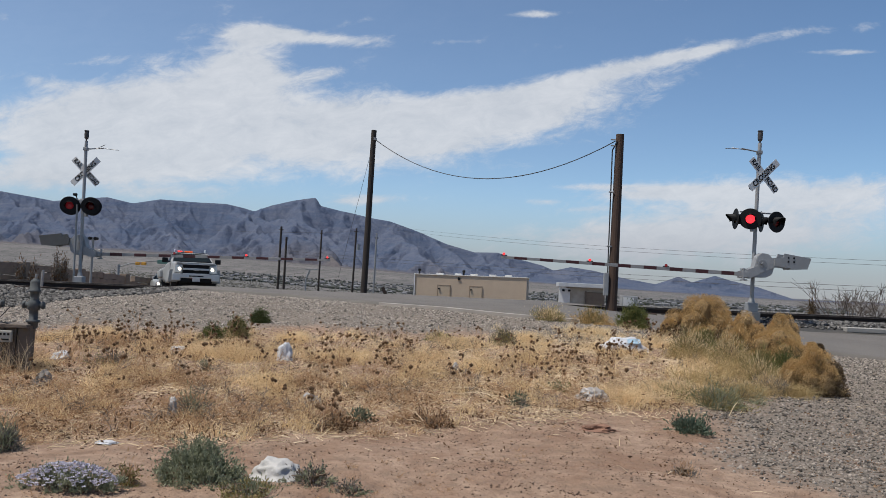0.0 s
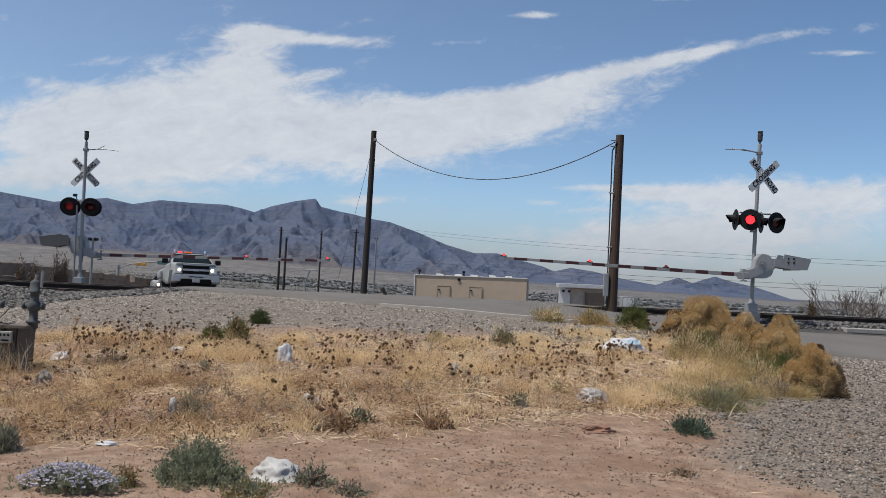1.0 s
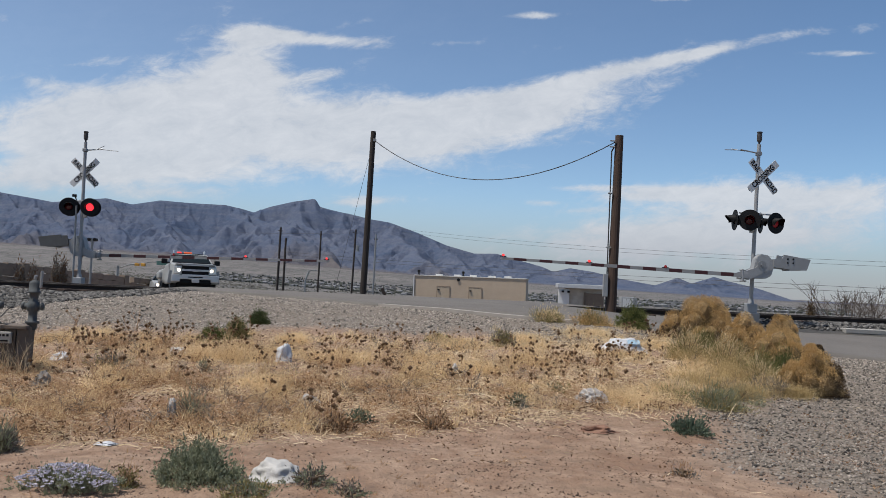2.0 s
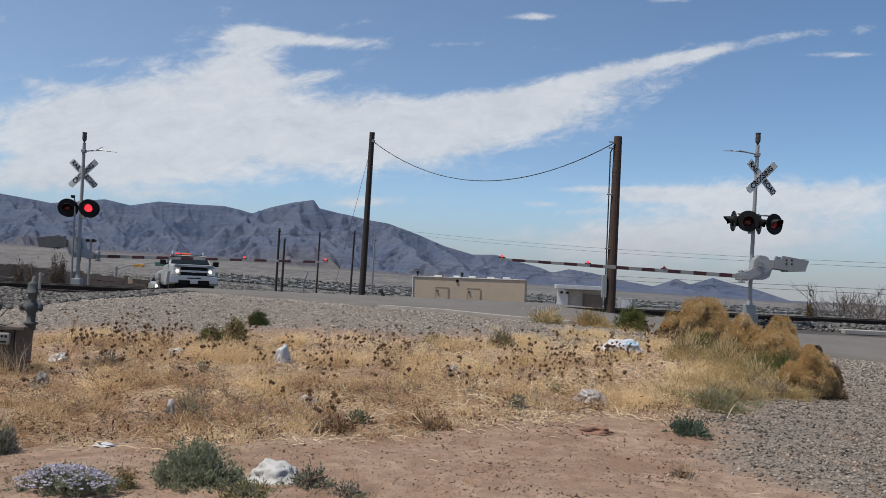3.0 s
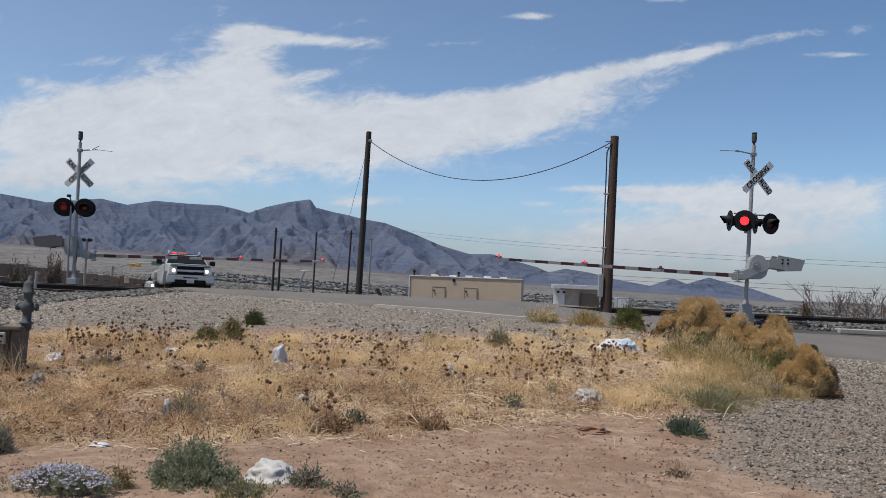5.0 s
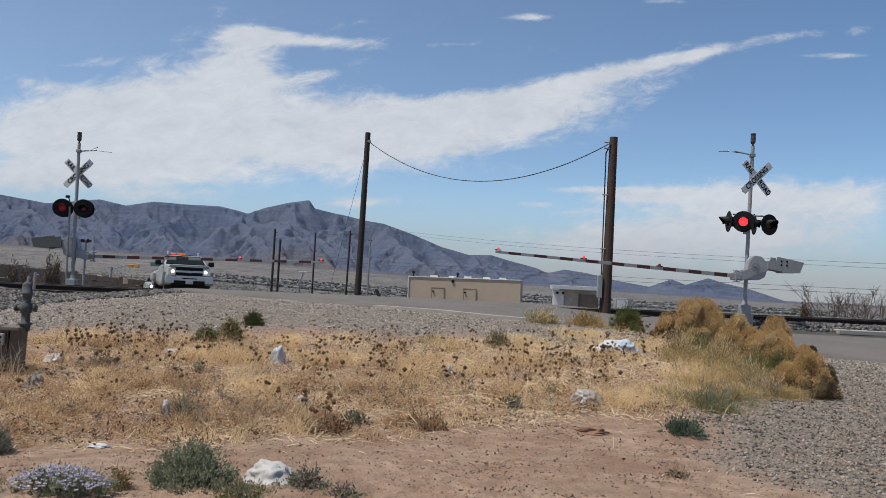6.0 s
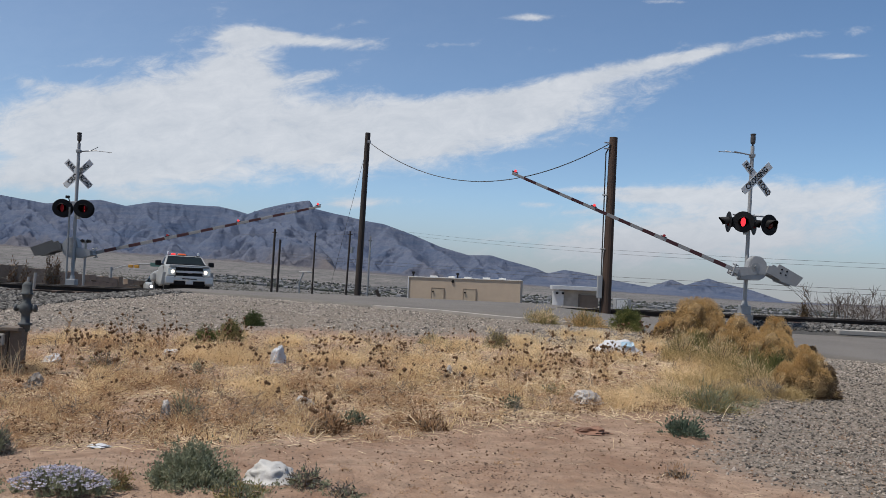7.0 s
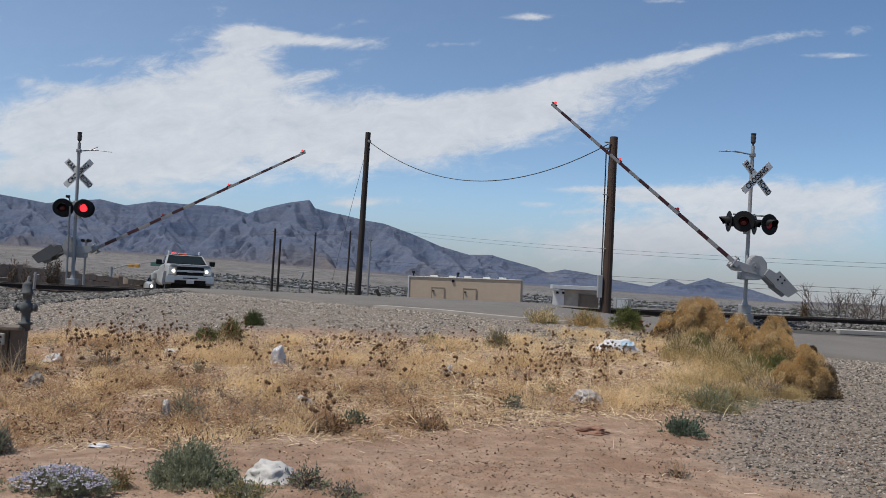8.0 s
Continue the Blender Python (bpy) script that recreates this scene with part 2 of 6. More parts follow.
def lathe(bm, prof, n=16, m=None):
    """A turned shape from (radius, height) pairs."""
    m = m or Matrix()
    rings = []
    for r, z in prof:
        rings.append([bm.verts.new(m @ Vector((r * math.cos(2 * math.pi * k / n), r * math.sin(2 * math.pi * k / n), z))) for k in range(n)])
    for p, q in zip(rings, rings[1:]):
        for k in range(n):
            bm.faces.new((p[k], p[(k + 1) % n], q[(k + 1) % n], q[k]))
    return bm


def prism(bm, outline, depth, m=None):
    """A plate from an outline (x, z), thick along y from 0 to depth."""
    m = m or Matrix()
    a = [bm.verts.new(m @ Vector((x, 0, z))) for x, z in outline]
    b = [bm.verts.new(m @ Vector((x, depth, z))) for x, z in outline]
    bm.faces.new(a)
    bm.faces.new(b[::-1])
    for i in range(len(a)):
        j = (i + 1) % len(a)
        bm.faces.new((a[j], a[i], b[i], b[j]))
    bmesh.ops.recalc_face_normals(bm, faces=bm.faces[:])
    return bm


B = bmesh.new


def lettering(name, text, size, m, material, parent):
    """Letters as a thin mesh, from the built-in font."""
    cu = bpy.data.curves.new(name, "FONT")
    cu.body, cu.size, cu.extrude, cu.align_x, cu.align_y, cu.offset = text, size, 0.002, "CENTER", "CENTER", 0.006
    tmp = bpy.data.objects.new(name, cu)
    scene.collection.objects.link(tmp)
    me = bpy.data.meshes.new_from_object(tmp.evaluated_get(bpy.context.evaluated_depsgraph_get()))
    bpy.data.objects.remove(tmp)
    me.materials.clear()
    me.materials.append(material)
    ob = new(name, me)
    ob.parent, ob.matrix_basis = parent, m
    return ob

# ---- ground ----


def step(a, b, t):
    t = min(1.0, max(0.0, (t - a) / (b - a)))
    return t * t * (3 - 2 * t)


def track_z(x):
    return 0.945 + 0.0042 * max(-40.0, min(40.0, x))


def lin(t, xs, ys):
    return float(np.interp(t, xs, ys))


CREST = [(-2700, 300), (-1975, 301), (-1810, 279), (-1734, 268), (-1623, 283), (-1498, 296), (-1384, 274), (-1260, 298), (-1121, 292), (-971, 291), (-895, 277), (-844, 264), (-770, 293), (-671, 320), (-579, 337), (-555, 303), (-469, 285), (-405, 275), (-329, 259), (-241, 248), (-114, 208), (14, 159), (141, 128), (241, 132), (304, 115), (443, 84), (494, 64), (568, 83), (669, 72), (795, 46), (946, 25), (1045, 63), (1108, 41), (1207, 75), (1270, 58), (1396, 34), (1560, -13), (1640, -16), (2500, -18)]
CX, CZ = [p[0] for p in CREST], [p[1] for p in CREST]


def far_z(x, y):
    """The valley beyond the line, the fan below the mountains, and the range itself."""
    k = x / y * 3500
    foot = lin(k, [-2200, -900, 0, 900, 1500], [62, 42, 14, -4, -14])
    if y < 400:
        return lin(y, [29, 36, 57, 400], [0.0, -0.5, -0.95, -9.0]) + step(60, 400, y) * lin(k, [-2200, -1200, -300], [9, 5, 0])
    base = lin(y, [400, 900, 1500], [-9.0, -16.0, -15.0]) + lin(k, [-2200, -1200, -300], [9, 5, 0]) * (1 - step(400, 1500, y))
    rise = lin(k, [-2200, -1200, -300], [9, 5, 0])
    return base + (foot + 15) * step(700, 2900, y) + rise * step(400, 900, y) * (1 - step(900, 2900, y))


def spur_lines(rng):
    """Ridge lines of the range as segments (k, d, height, k, d, height), d metres in front of the crest."""
    lines = []
    for (k0, z0), (k1, z1) in zip(CREST, CREST[1:]):
        lines.append((k0, 0, z0, k1, 0, z1))
    k = -2700.0
    while k < 1560:
        top = lin(k, CX, CZ)
        foot = lin(k, [-2200, -900, 0, 900, 1500], [52, 36, 8, -8, -18])
        reach = 1100 * rng.uniform(0.55, 1.0) * min(1.0, 0.35 + top / 320)
        drift = rng.uniform(-0.55, 0.35)
        hold = rng.uniform(-0.05, 0.13)
        p = (k, 0.0, top)
        steps = 9
        for i in range(1, steps + 1):
            f = i / steps
            h = foot + (top - foot) * lin(f, [0, 0.10, 0.22, 0.45, 0.75, 1.0], [1, 0.82, 0.66 + hold, 0.42 + hold, 0.16 + hold * 0.6, -0.05])
            q = (k + drift * reach * f + rng.normal(0, 22), reach * f, h + rng.normal(0, 4))
            lines.append((*p, *q))
            if 1 < i < 8:
                for way in (-1, 1):
                    if rng.uniform() < 0.75:
                        n = rng.uniform(70, 190) * (0.5 + top / 400)
                        slant = rng.uniform(0.6, 1.5)
                        e = (q[0] + way * n, q[1] + n * slant, q[2] - n * rng.uniform(0.42, 0.62))
                        lines.append((*q, *e))
            p = q
        k += rng.uniform(90, 230)
    return lines


def range_grid(ks, ts):
    """Heights of the range on a grid: spurs run down from the crest, with gullies between them."""
    K, T = np.meshgrid(ks, ts)
    K, T = K.ravel(), T.ravel()
    Y = 2350 + 1150 * T
    base = np.array([far_z(k * y / 3500, y) for k, y in zip(K, Y)])
    top = np.interp(K, CX, CZ)
    warp = np.array([(noise.noise(Vector((k * 0.008, t * 8, 7))), noise.noise(Vector((k * 0.008, t * 8, 17))), noise.fractal(Vector((k * 0.02, t * 23, 1)), 0.85, 2.1, 5)) for k, t in zip(K, T)])
    D = (1 - T) * 1150
    fade = np.clip(D / 120, 0, 1)
    P, Q = K + warp[:, 0] * 34 * fade, D + warp[:, 1] * 34 * fade
    best = base + (top - base) * np.interp(T, [0, 0.3, 0.6, 0.85, 0.96, 1.0], [0, 0.0, 0.05, 0.24, 0.62, 0.97])
    for k0, d0, h0, k1, d1, h1 in spur_lines(np.random.default_rng(23)):
        near = np.where((np.abs(P - (k0 + k1) / 2) < abs(k1 - k0) / 2 + 260) & (np.abs(Q - (d0 + d1) / 2) < abs(d1 - d0) / 2 + 260))[0]
        if not len(near):
            continue
        vx, vy = k1 - k0, d1 - d0
        f = np.clip(((P[near] - k0) * vx + (Q[near] - d0) * vy) / max(1.0, vx * vx + vy * vy), 0, 1)
        dist = np.hypot(P[near] - k0 - f * vx, Q[near] - d0 - f * vy)
        best[near] = np.maximum(best[near], h0 + f * (h1 - h0) - (1.1 if d0 == d1 else 0.80) * dist)
    z = best + warp[:, 2] * np.maximum(2.5, top * 0.042) * np.clip(T * 3, 0, 1) * (0.6 + 0.4 * fade)
    crag = np.array([noise.fractal(Vector((k * 0.03, 3, 9)), 0.7, 2.2, 5) for k in ks])
    z += np.tile(crag, len(ts)) * np.maximum(2.5, top * 0.032) * (1 - fade)
    z = np.maximum(z, base - 3)
    return np.where(T <= 1, z, top - (T - 1) * 1500)


def ground_z(x, y, bumps=True):
    if y > 60:
        return far_z(x, y)
    base = lin(y, [8, 16.5, 24], [0.0, lin(x, [-9, 0, 8], [0.10, 0.2, 0.30]), lin(x, [-9, 0, 8], [0.22, 0.3, 0.5])])
    # the ramp that carries the road over the line
    wide = step(-13, -6.5, x + (y - 19) * 0.25) * (1 - step(3.0, 10.5, x - (24 - y) * 0.1))
    ramp = lin(y, [8.5, 11.5, 14, 19.3, 24], [0, 0.24, 0.46, 0.86, track_z(x) - 0.02])
    z = base + max(0.0, ramp - base) * wide
    bed = track_z(x) - 0.21
    if y > 23.6:
        bank = step(23.6, 25.6, y) * (1 - step(29.4, 34, y))
        z = z + max(0.0, bed - z) * bank * (1 - wide) if y < 27.5 else z
        if y >= 27.5:
            lane = step(-19, -15, x) * (1 - step(-6, -3, x))
            low = far_z(x, y) * (1 - lane) + lane * lin(y, [28.5, 31, 36.5, 46, 57, 60], [0.84, 0.72, 0.45, -0.14, -0.8, -0.95])
            high = bed * (1 - wide) + (track_z(x) - 0.02) * wide
            z = low + (high - low) * (1 - step(29.3, 35 - 3.5 * lane, y))
    if bumps:
        p = Vector((x, y, 0))
        amp = (1 - 0.85 * wide) if y > 18 else 1.0
        z += (noise.fractal(p * 0.55, 1, 2, 4) * 0.05 + noise.noise(p * 3.1) * 0.012) * amp
    return z


def road_in(x, y):
    """Whether the paving covers the place."""
    near = lin(x, [-9.2, -1.6, 1.4, 8.2, 12, 40], [26.4, 20.2, 18.7, 16.4, 15.8, 11.0])
    far = lin(x, [-9.2, 6.0, 7.5, 12, 40], [30, 30, 24.4, 23.8, 22.5])
    return near < y < far and x > -9.2


def gravel_at(x, y):
    """How much grey gravel lies on the sand, 0 to 1."""
    w = noise.noise(Vector((x * 0.7, y * 0.7, 5))) * 0.9
    a = step(14.6, 16.2, y + w + 0.05 * abs(x) + (0.9 if x < -4 else 0))
    edge = lin(y, [4, 7, 10, 13.5, 16], [4.6, 2.9, 3.5, 5.6, 7.0])
    side = lin(x, [-16, -11.5, -8.5, 6, 8], [20.8, 21.8, 24.6, 25, 23.6])
    bed = step(side - 0.4, side + 0.6, y + w * 0.6) * (1 - step(29, 31, y)) * (1 - step(-9, -7, x) * (1 - step(6, 8, x)))
    return max(a, step(edge - 0.7, edge + 1.1, x + w * 1.1)) + bed if y < 40 else 0.0


def weed_density(x, y):
    """How thick the dry growth stands, 0 to 1."""
    p = Vector((x * 0.8, y * 0.8, 1))
    edge = lin(x, [-6, -3, -1.5, 0.0, 1.2, 2.2, 4.0, 6], [6.9, 7.3, 7.9, 8.7, 9.3, 9.6, 10.5, 12.5]) + noise.noise(p * 1.5) * 0.7
    back = lin(x, [-14, -5, 0, 3, 6], [15.2, 13.9, 15.0, 17.5, 17.5]) + noise.noise(p) * 0.9
    d = step(edge - 0.4, edge + 0.7, y) * (1 - step(back - 0.8, back + 0.4, y))
    d *= 1 - step(lin(y, [8, 10, 12, 15], [2.6, 4.2, 5.6, 7.0]), lin(y, [8, 10, 12, 15], [3.2, 4.9, 6.3, 7.6]), x)
    return d * max(0.12, min(1.0, 0.55 + noise.noise(p * 1.7) * 1.1 + noise.noise(p * 4.1) * 0.5))


def ground_material():
    m = bpy.data.materials.new("desert_ground")
    m.use_nodes = True
    g = Graph(m.node_tree)
    b = m.node_tree.nodes["Principled BSDF"]
    co = g.node("ShaderNodeTexCoord").outputs["Object"]
    att = g.attribute("gravel")
    rock = g.attribute("humus")
    big, mid, fine = g.noise(co, 0.5, 5, 0.6), g.noise(co, 5, 5, 0.65), g.noise(co, 45, 4, 0.7)
    sand = g.mix(g.math("MULTIPLY_ADD", big, 1.8, -0.4, clamp=True), (0.25, 0.162, 0.110), (0.44, 0.325, 0.24))
    sand = g.mix(g.math("MULTIPLY_ADD", mid, 2.2, -0.75, clamp=True), sand, (0.175, 0.115, 0.08))
    sand = g.mix(g.math("MULTIPLY_ADD", g.noise(co, 1.7, 6, 0.62, 0.8), 3.4, -1.55, clamp=True), sand, (0.20, 0.118, 0.078))
    vor = g.node("ShaderNodeTexVoronoi")
    g.put(vor.inputs["Vector"], co)
    vor.inputs["Scale"].default_value = 34
    stone = g.mix(g.math("MULTIPLY_ADD", g.noise(vor.outputs["Position"], 90, 1), 1.8, -0.4, clamp=True), (0.075, 0.064, 0.054), (0.29, 0.25, 0.21))
    stone = g.mix(g.math("MULTIPLY_ADD", mid, 1.2, -0.45, clamp=True), stone, (0.20, 0.165, 0.135))
    near = g.mix(g.math("MULTIPLY_ADD", g.math("SUBTRACT", mid, 0.5), 1.0, att, clamp=True), sand, stone)
    near = g.mix(g.math("SUBTRACT", att, 1.0, clamp=True), near, g.mix(fine, (0.03, 0.029, 0.028), (0.10, 0.098, 0.096)))
    scrub, drift = g.noise(co, 0.035, 8, 0.75), g.noise(co, 0.004, 5, 0.6)
    fan = g.mix(g.math("MULTIPLY_ADD", drift, 2.6, -0.8, clamp=True), (0.120, 0.115, 0.112), (0.192, 0.178, 0.168))
    fan = g.mix(g.math("MULTIPLY_ADD", scrub, 5.0, -2.2, clamp=True), fan, (0.055, 0.056, 0.054))
    sepr = g.node("ShaderNodeSeparateXYZ")
    g.put(sepr.inputs[0], co)
    away = g.node("ShaderNodeMapRange")
    g.put(away.inputs[0], sepr.outputs[1])
    away.inputs[1].default_value, away.inputs[2].default_value = 30, 60
    col = g.mix(away.outputs[0], near, fan)
    col = g.mix(g.math("MULTIPLY", g.math("MULTIPLY_ADD", mid, 1.6, -0.25, clamp=True), rock), col, (0.36, 0.262, 0.175))
    g.put(b.inputs["Base Color"], col)
    b.inputs["Roughness"].default_value, b.inputs["Specular IOR Level"].default_value = 0.95, 0.15
    bp = g.node("ShaderNodeBump")
    bp.inputs["Strength"].default_value, bp.inputs["Distance"].default_value = 0.6, 0.012
    g.put(bp.inputs["Height"], g.math("ADD", g.math("ADD", mid, fine), vor.outputs["Distance"]))
    lump = g.node("ShaderNodeBump")
    lump.inputs["Strength"].default_value, lump.inputs["Distance"].default_value = 0.8, 0.06
    g.put(lump.inputs["Height"], g.noise(co, 9, 6, 0.7))
    g.put(lump.inputs["Normal"], bp.outputs[0])
    g.put(b.inputs["Normal"], lump.outputs[0])
    return m


def sheet(xs, ys, height):
    xs, ys = list(xs), list(ys)
    verts = [(x(y) if callable(x) else x, y, 0) for y in ys for x in xs]
    verts = [(x, y, height(x, y)) for x, y, _ in verts]
    n = len(xs)
    faces = [(j * n + i, j * n + i + 1, (j + 1) * n + i + 1, (j + 1) * n + i) for j in range(len(ys) - 1) for i in range(n - 1)]
    return verts, faces


def build_range():
    ks, ts = np.arange(-2700, 2500, 6.5), np.linspace(0, 1.08, 150)
    Z = range_grid(ks, ts).reshape(len(ts), len(ks))
    verts = []
    for t, row in zip(ts, Z):
        y = 2350 + 1150 * t
        for k, z in zip(ks, row):
            verts.append((k * y / 3500, y, z - (6 if t == 0 else 0)))
    n = len(ks)
    faces = [(j * n + i, j * n + i + 1, (j + 1) * n + i + 1, (j + 1) * n + i) for j in range(len(ts) - 1) for i in range(n - 1)]
    m = bpy.data.materials.new("hazy_mountain_rock")
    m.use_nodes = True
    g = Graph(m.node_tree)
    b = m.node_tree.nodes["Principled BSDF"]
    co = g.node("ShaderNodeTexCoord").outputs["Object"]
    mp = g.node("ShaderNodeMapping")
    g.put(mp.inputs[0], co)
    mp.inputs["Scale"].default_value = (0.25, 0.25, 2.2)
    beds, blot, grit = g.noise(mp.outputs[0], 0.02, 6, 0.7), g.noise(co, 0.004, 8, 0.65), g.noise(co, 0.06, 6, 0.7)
    # the blue-grey of distance haze is mixed into these rock colours
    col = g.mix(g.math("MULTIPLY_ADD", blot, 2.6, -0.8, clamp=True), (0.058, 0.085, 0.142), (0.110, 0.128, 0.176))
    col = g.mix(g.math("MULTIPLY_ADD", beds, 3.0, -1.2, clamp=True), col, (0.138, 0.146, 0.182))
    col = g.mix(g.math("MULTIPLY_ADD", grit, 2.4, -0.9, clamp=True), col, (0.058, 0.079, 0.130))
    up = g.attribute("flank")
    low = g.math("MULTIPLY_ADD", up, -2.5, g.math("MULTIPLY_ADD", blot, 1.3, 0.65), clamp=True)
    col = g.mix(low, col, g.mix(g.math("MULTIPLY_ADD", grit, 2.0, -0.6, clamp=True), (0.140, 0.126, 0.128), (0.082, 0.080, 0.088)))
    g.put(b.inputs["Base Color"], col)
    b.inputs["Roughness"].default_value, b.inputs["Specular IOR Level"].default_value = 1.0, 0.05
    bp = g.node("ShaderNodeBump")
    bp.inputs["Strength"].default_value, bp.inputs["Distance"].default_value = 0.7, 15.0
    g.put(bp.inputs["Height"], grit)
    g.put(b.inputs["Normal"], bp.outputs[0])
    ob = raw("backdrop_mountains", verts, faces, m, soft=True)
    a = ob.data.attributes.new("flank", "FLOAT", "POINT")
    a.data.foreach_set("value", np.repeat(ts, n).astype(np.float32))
    tagged(ob, "bare desert mountain range with eroded gullies, distance haze tinted blue-grey into its colour", "mountains", kind="structure")


def build_ground():
    near_x = np.concatenate([np.linspace(-1, -0.5, 40)[:-1], np.linspace(-0.5, 0.5, 301), np.linspace(0.5, 1, 40)[1:]])
    ys = np.concatenate([-np.geomspace(600, 5, 16), np.linspace(-3, 3, 8)[:-1], np.linspace(3, 36, 190)[:-1], np.geomspace(36, 400, 50)[:-1],
                         np.geomspace(400, 4700, 60)])
    verts, gr, rk = [], [], []
    for y in ys:
        half = 26 + abs(y) * 1.25
        for s in near_x:
            x = s * half
            z = ground_z(x, y)
            verts.append((x, y, z))
            gr.append(gravel_at(x, y))
            rk.append(weed_density(x, y) if y < 20 else 0.0)
    n = len(near_x)
    faces = [(j * n + i, j * n + i + 1, (j + 1) * n + i + 1, (j + 1) * n + i) for j in range(len(ys) - 1) for i in range(n - 1)]
    ob = raw("ground", verts, faces, ground_material(), soft=True)
    for key, vals in (("gravel", gr), ("humus", rk)):
        a = ob.data.attributes.new(key, "FLOAT", "POINT")
        a.data.foreach_set("value", vals)
    tagged(ob, "dry reddish desert ground with patches of grey gravel", "ground", kind="structure")


build_ground()
build_range()


def asphalt():
    m = mat("worn_asphalt", (0.125, 0.113, 0.100), 0.9, 0, 0.32, 0.7, 0.5, fine=45)
    return m


def build_road():
    xs = np.linspace(-9.2, 40, 150)
    verts, faces = [], []
    rows = 26
    for x in xs:
        near = lin(x, [-9.2, -1.6, 1.4, 8.2, 12, 40], [26.2, 20.2, 18.7, 16.4, 15.8, 11.0]) + noise.noise(Vector((x * 1.3, 0, 0))) * 0.12
        far = lin(x, [-9.2, 6.4, 7.8, 12, 40], [33, 33, 24.6, 24.0, 22.5])
        if far == 33:
            far = 36
        for k in range(rows):
            y = near + (far - near) * k / (rows - 1) if k != 1 else near + 0.07
            lift = 0.05 if 0 < k < rows - 1 else -0.03
            verts.append((x, y, ground_z(x, y, False) + lift + noise.noise(Vector((x * 0.4, y * 0.4, 9))) * 0.012))
    for i in range(len(xs) - 1):
        for k in range(rows - 1):
            a = i * rows + k
            faces.append((a, a + rows, a + rows + 1, a + 1))
    ob = raw("road", verts, faces, asphalt(), soft=True)
    tagged(ob, "worn grey asphalt road ramping over the railway", "road", kind="structure")
    # pale concrete edge along the ramp
    bm = B()
    pts = [(x, lin(x, [-9.2, -1.6, 1.4, 8.2], [26.2, 20.2, 18.7, 16.4]) - 0.02) for x in np.linspace(-1.5, 3.2, 12)]
    for (x0, y0), (x1, y1) in zip(pts, pts[1:]):
        a, b = Vector((x0, y0, ground_z(x0, y0, False) + 0.02)), Vector((x1, y1, ground_z(x1, y1, False) + 0.02))
        m = Matrix.Translation((a + b) / 2) @ (b - a).to_track_quat("X", "Z").to_matrix().to_4x4()
        box(bm, (0, 0, 0), ((b - a).length + 0.01, 0.24, 0.10), m)
    k = part("kerb", bm, KERBSTONE, None)
    tagged(k, "pale concrete edging strip along the asphalt ramp", "kerb", kind="structure")
    bm = B()
    box(bm, (15.6, 24.5, ground_z(15.6, 24.5, False) + 0.02), (6.4, 0.7, 0.14), bevel=0.02)
    tagged(part("pavement", bm, CONCRETE, None), "pale concrete slab beside the asphalt road", "pavement", kind="structure")


build_road()

# ---- railway ----
RAIL_Y = (26.6, 28.05)


def rail_profile():
    h = [(-0.07, 0), (-0.07, 0.012), (-0.012, 0.035), (-0.01, 0.13), (-0.036, 0.148), (-0.036, 0.182)]
    return h + [(-x, z) for x, z in reversed(h)]


def build_track():
    for y in RAIL_Y:
        t = thing("railway_rail", pose(0, y, 0), "rusty brown steel railway rail on gravel ballast", "rail", "rails of the track")
        verts, faces = [], []
        prof = rail_profile()
        ends = (-40, 60)
        for x in ends:
            verts += [(x, a, track_z(x) - 0.165 + b) for a, b in prof]
        n = len(prof)
        faces = [(i, (i + 1) % n, n + (i + 1) % n, n + i) for i in range(n)] + [tuple(range(n)), tuple(range(2 * n - 1, n - 1, -1))]
        raw("rail_web", verts, faces, RUST, t)
        bm = B()
        for x0, x1 in ((-40, 60),):
            a, b = Vector((x0, 0, track_z(x0) + 0.019)), Vector((x1, 0, track_z(x1) + 0.019))
            rod(bm, a, b, 0.006, 0.006, 6)
        part("running_edge", bm, RAILTOP, t)
    tie = None
    for i in range(60):
        x = -24 + i * 0.72
        if -8.8 < x < 6.6:
            continue
        m = pose(x, 27.33, track_z(x) - 0.245, 0, 0, random.uniform(-1.5, 1.5))
        if tie is None:
            bm = B()
            box(bm, (0, 0, 0), (0.23, 2.6, 0.17), bevel=0.012)
            tie = part("railway_tie", bm, WOOD, None)
            tie.matrix_basis = m
            tagged(tie, "dark creosoted wooden railway tie in ballast", "tie", "ties of the track")
        else:
            copy_thing(tie, m)


build_track()

OCT_V = np.array([(1, 0, 0), (-1, 0, 0), (0, 1, 0), (0, -1, 0), (0, 0, 1), (0, 0, -1)], float)
OCT_F = np.array([(0, 2, 4), (2, 1, 4), (1, 3, 4), (3, 0, 4), (2, 0, 5), (1, 2, 5), (3, 1, 5), (0, 3, 5)])
CUB_V = np.array([(x, y, z) for z in (-1, 1) for x, y in ((-1, -1), (1, -1), (1, 1), (-1, 1))], float) * 0.75
CUB_F = np.array([(0, 3, 2), (0, 2, 1), (4, 5, 6), (4, 6, 7), (0, 1, 5), (0, 5, 4), (1, 2, 6), (1, 6, 5), (2, 3, 7), (2, 7, 6), (3, 0, 4), (3, 4, 7)])


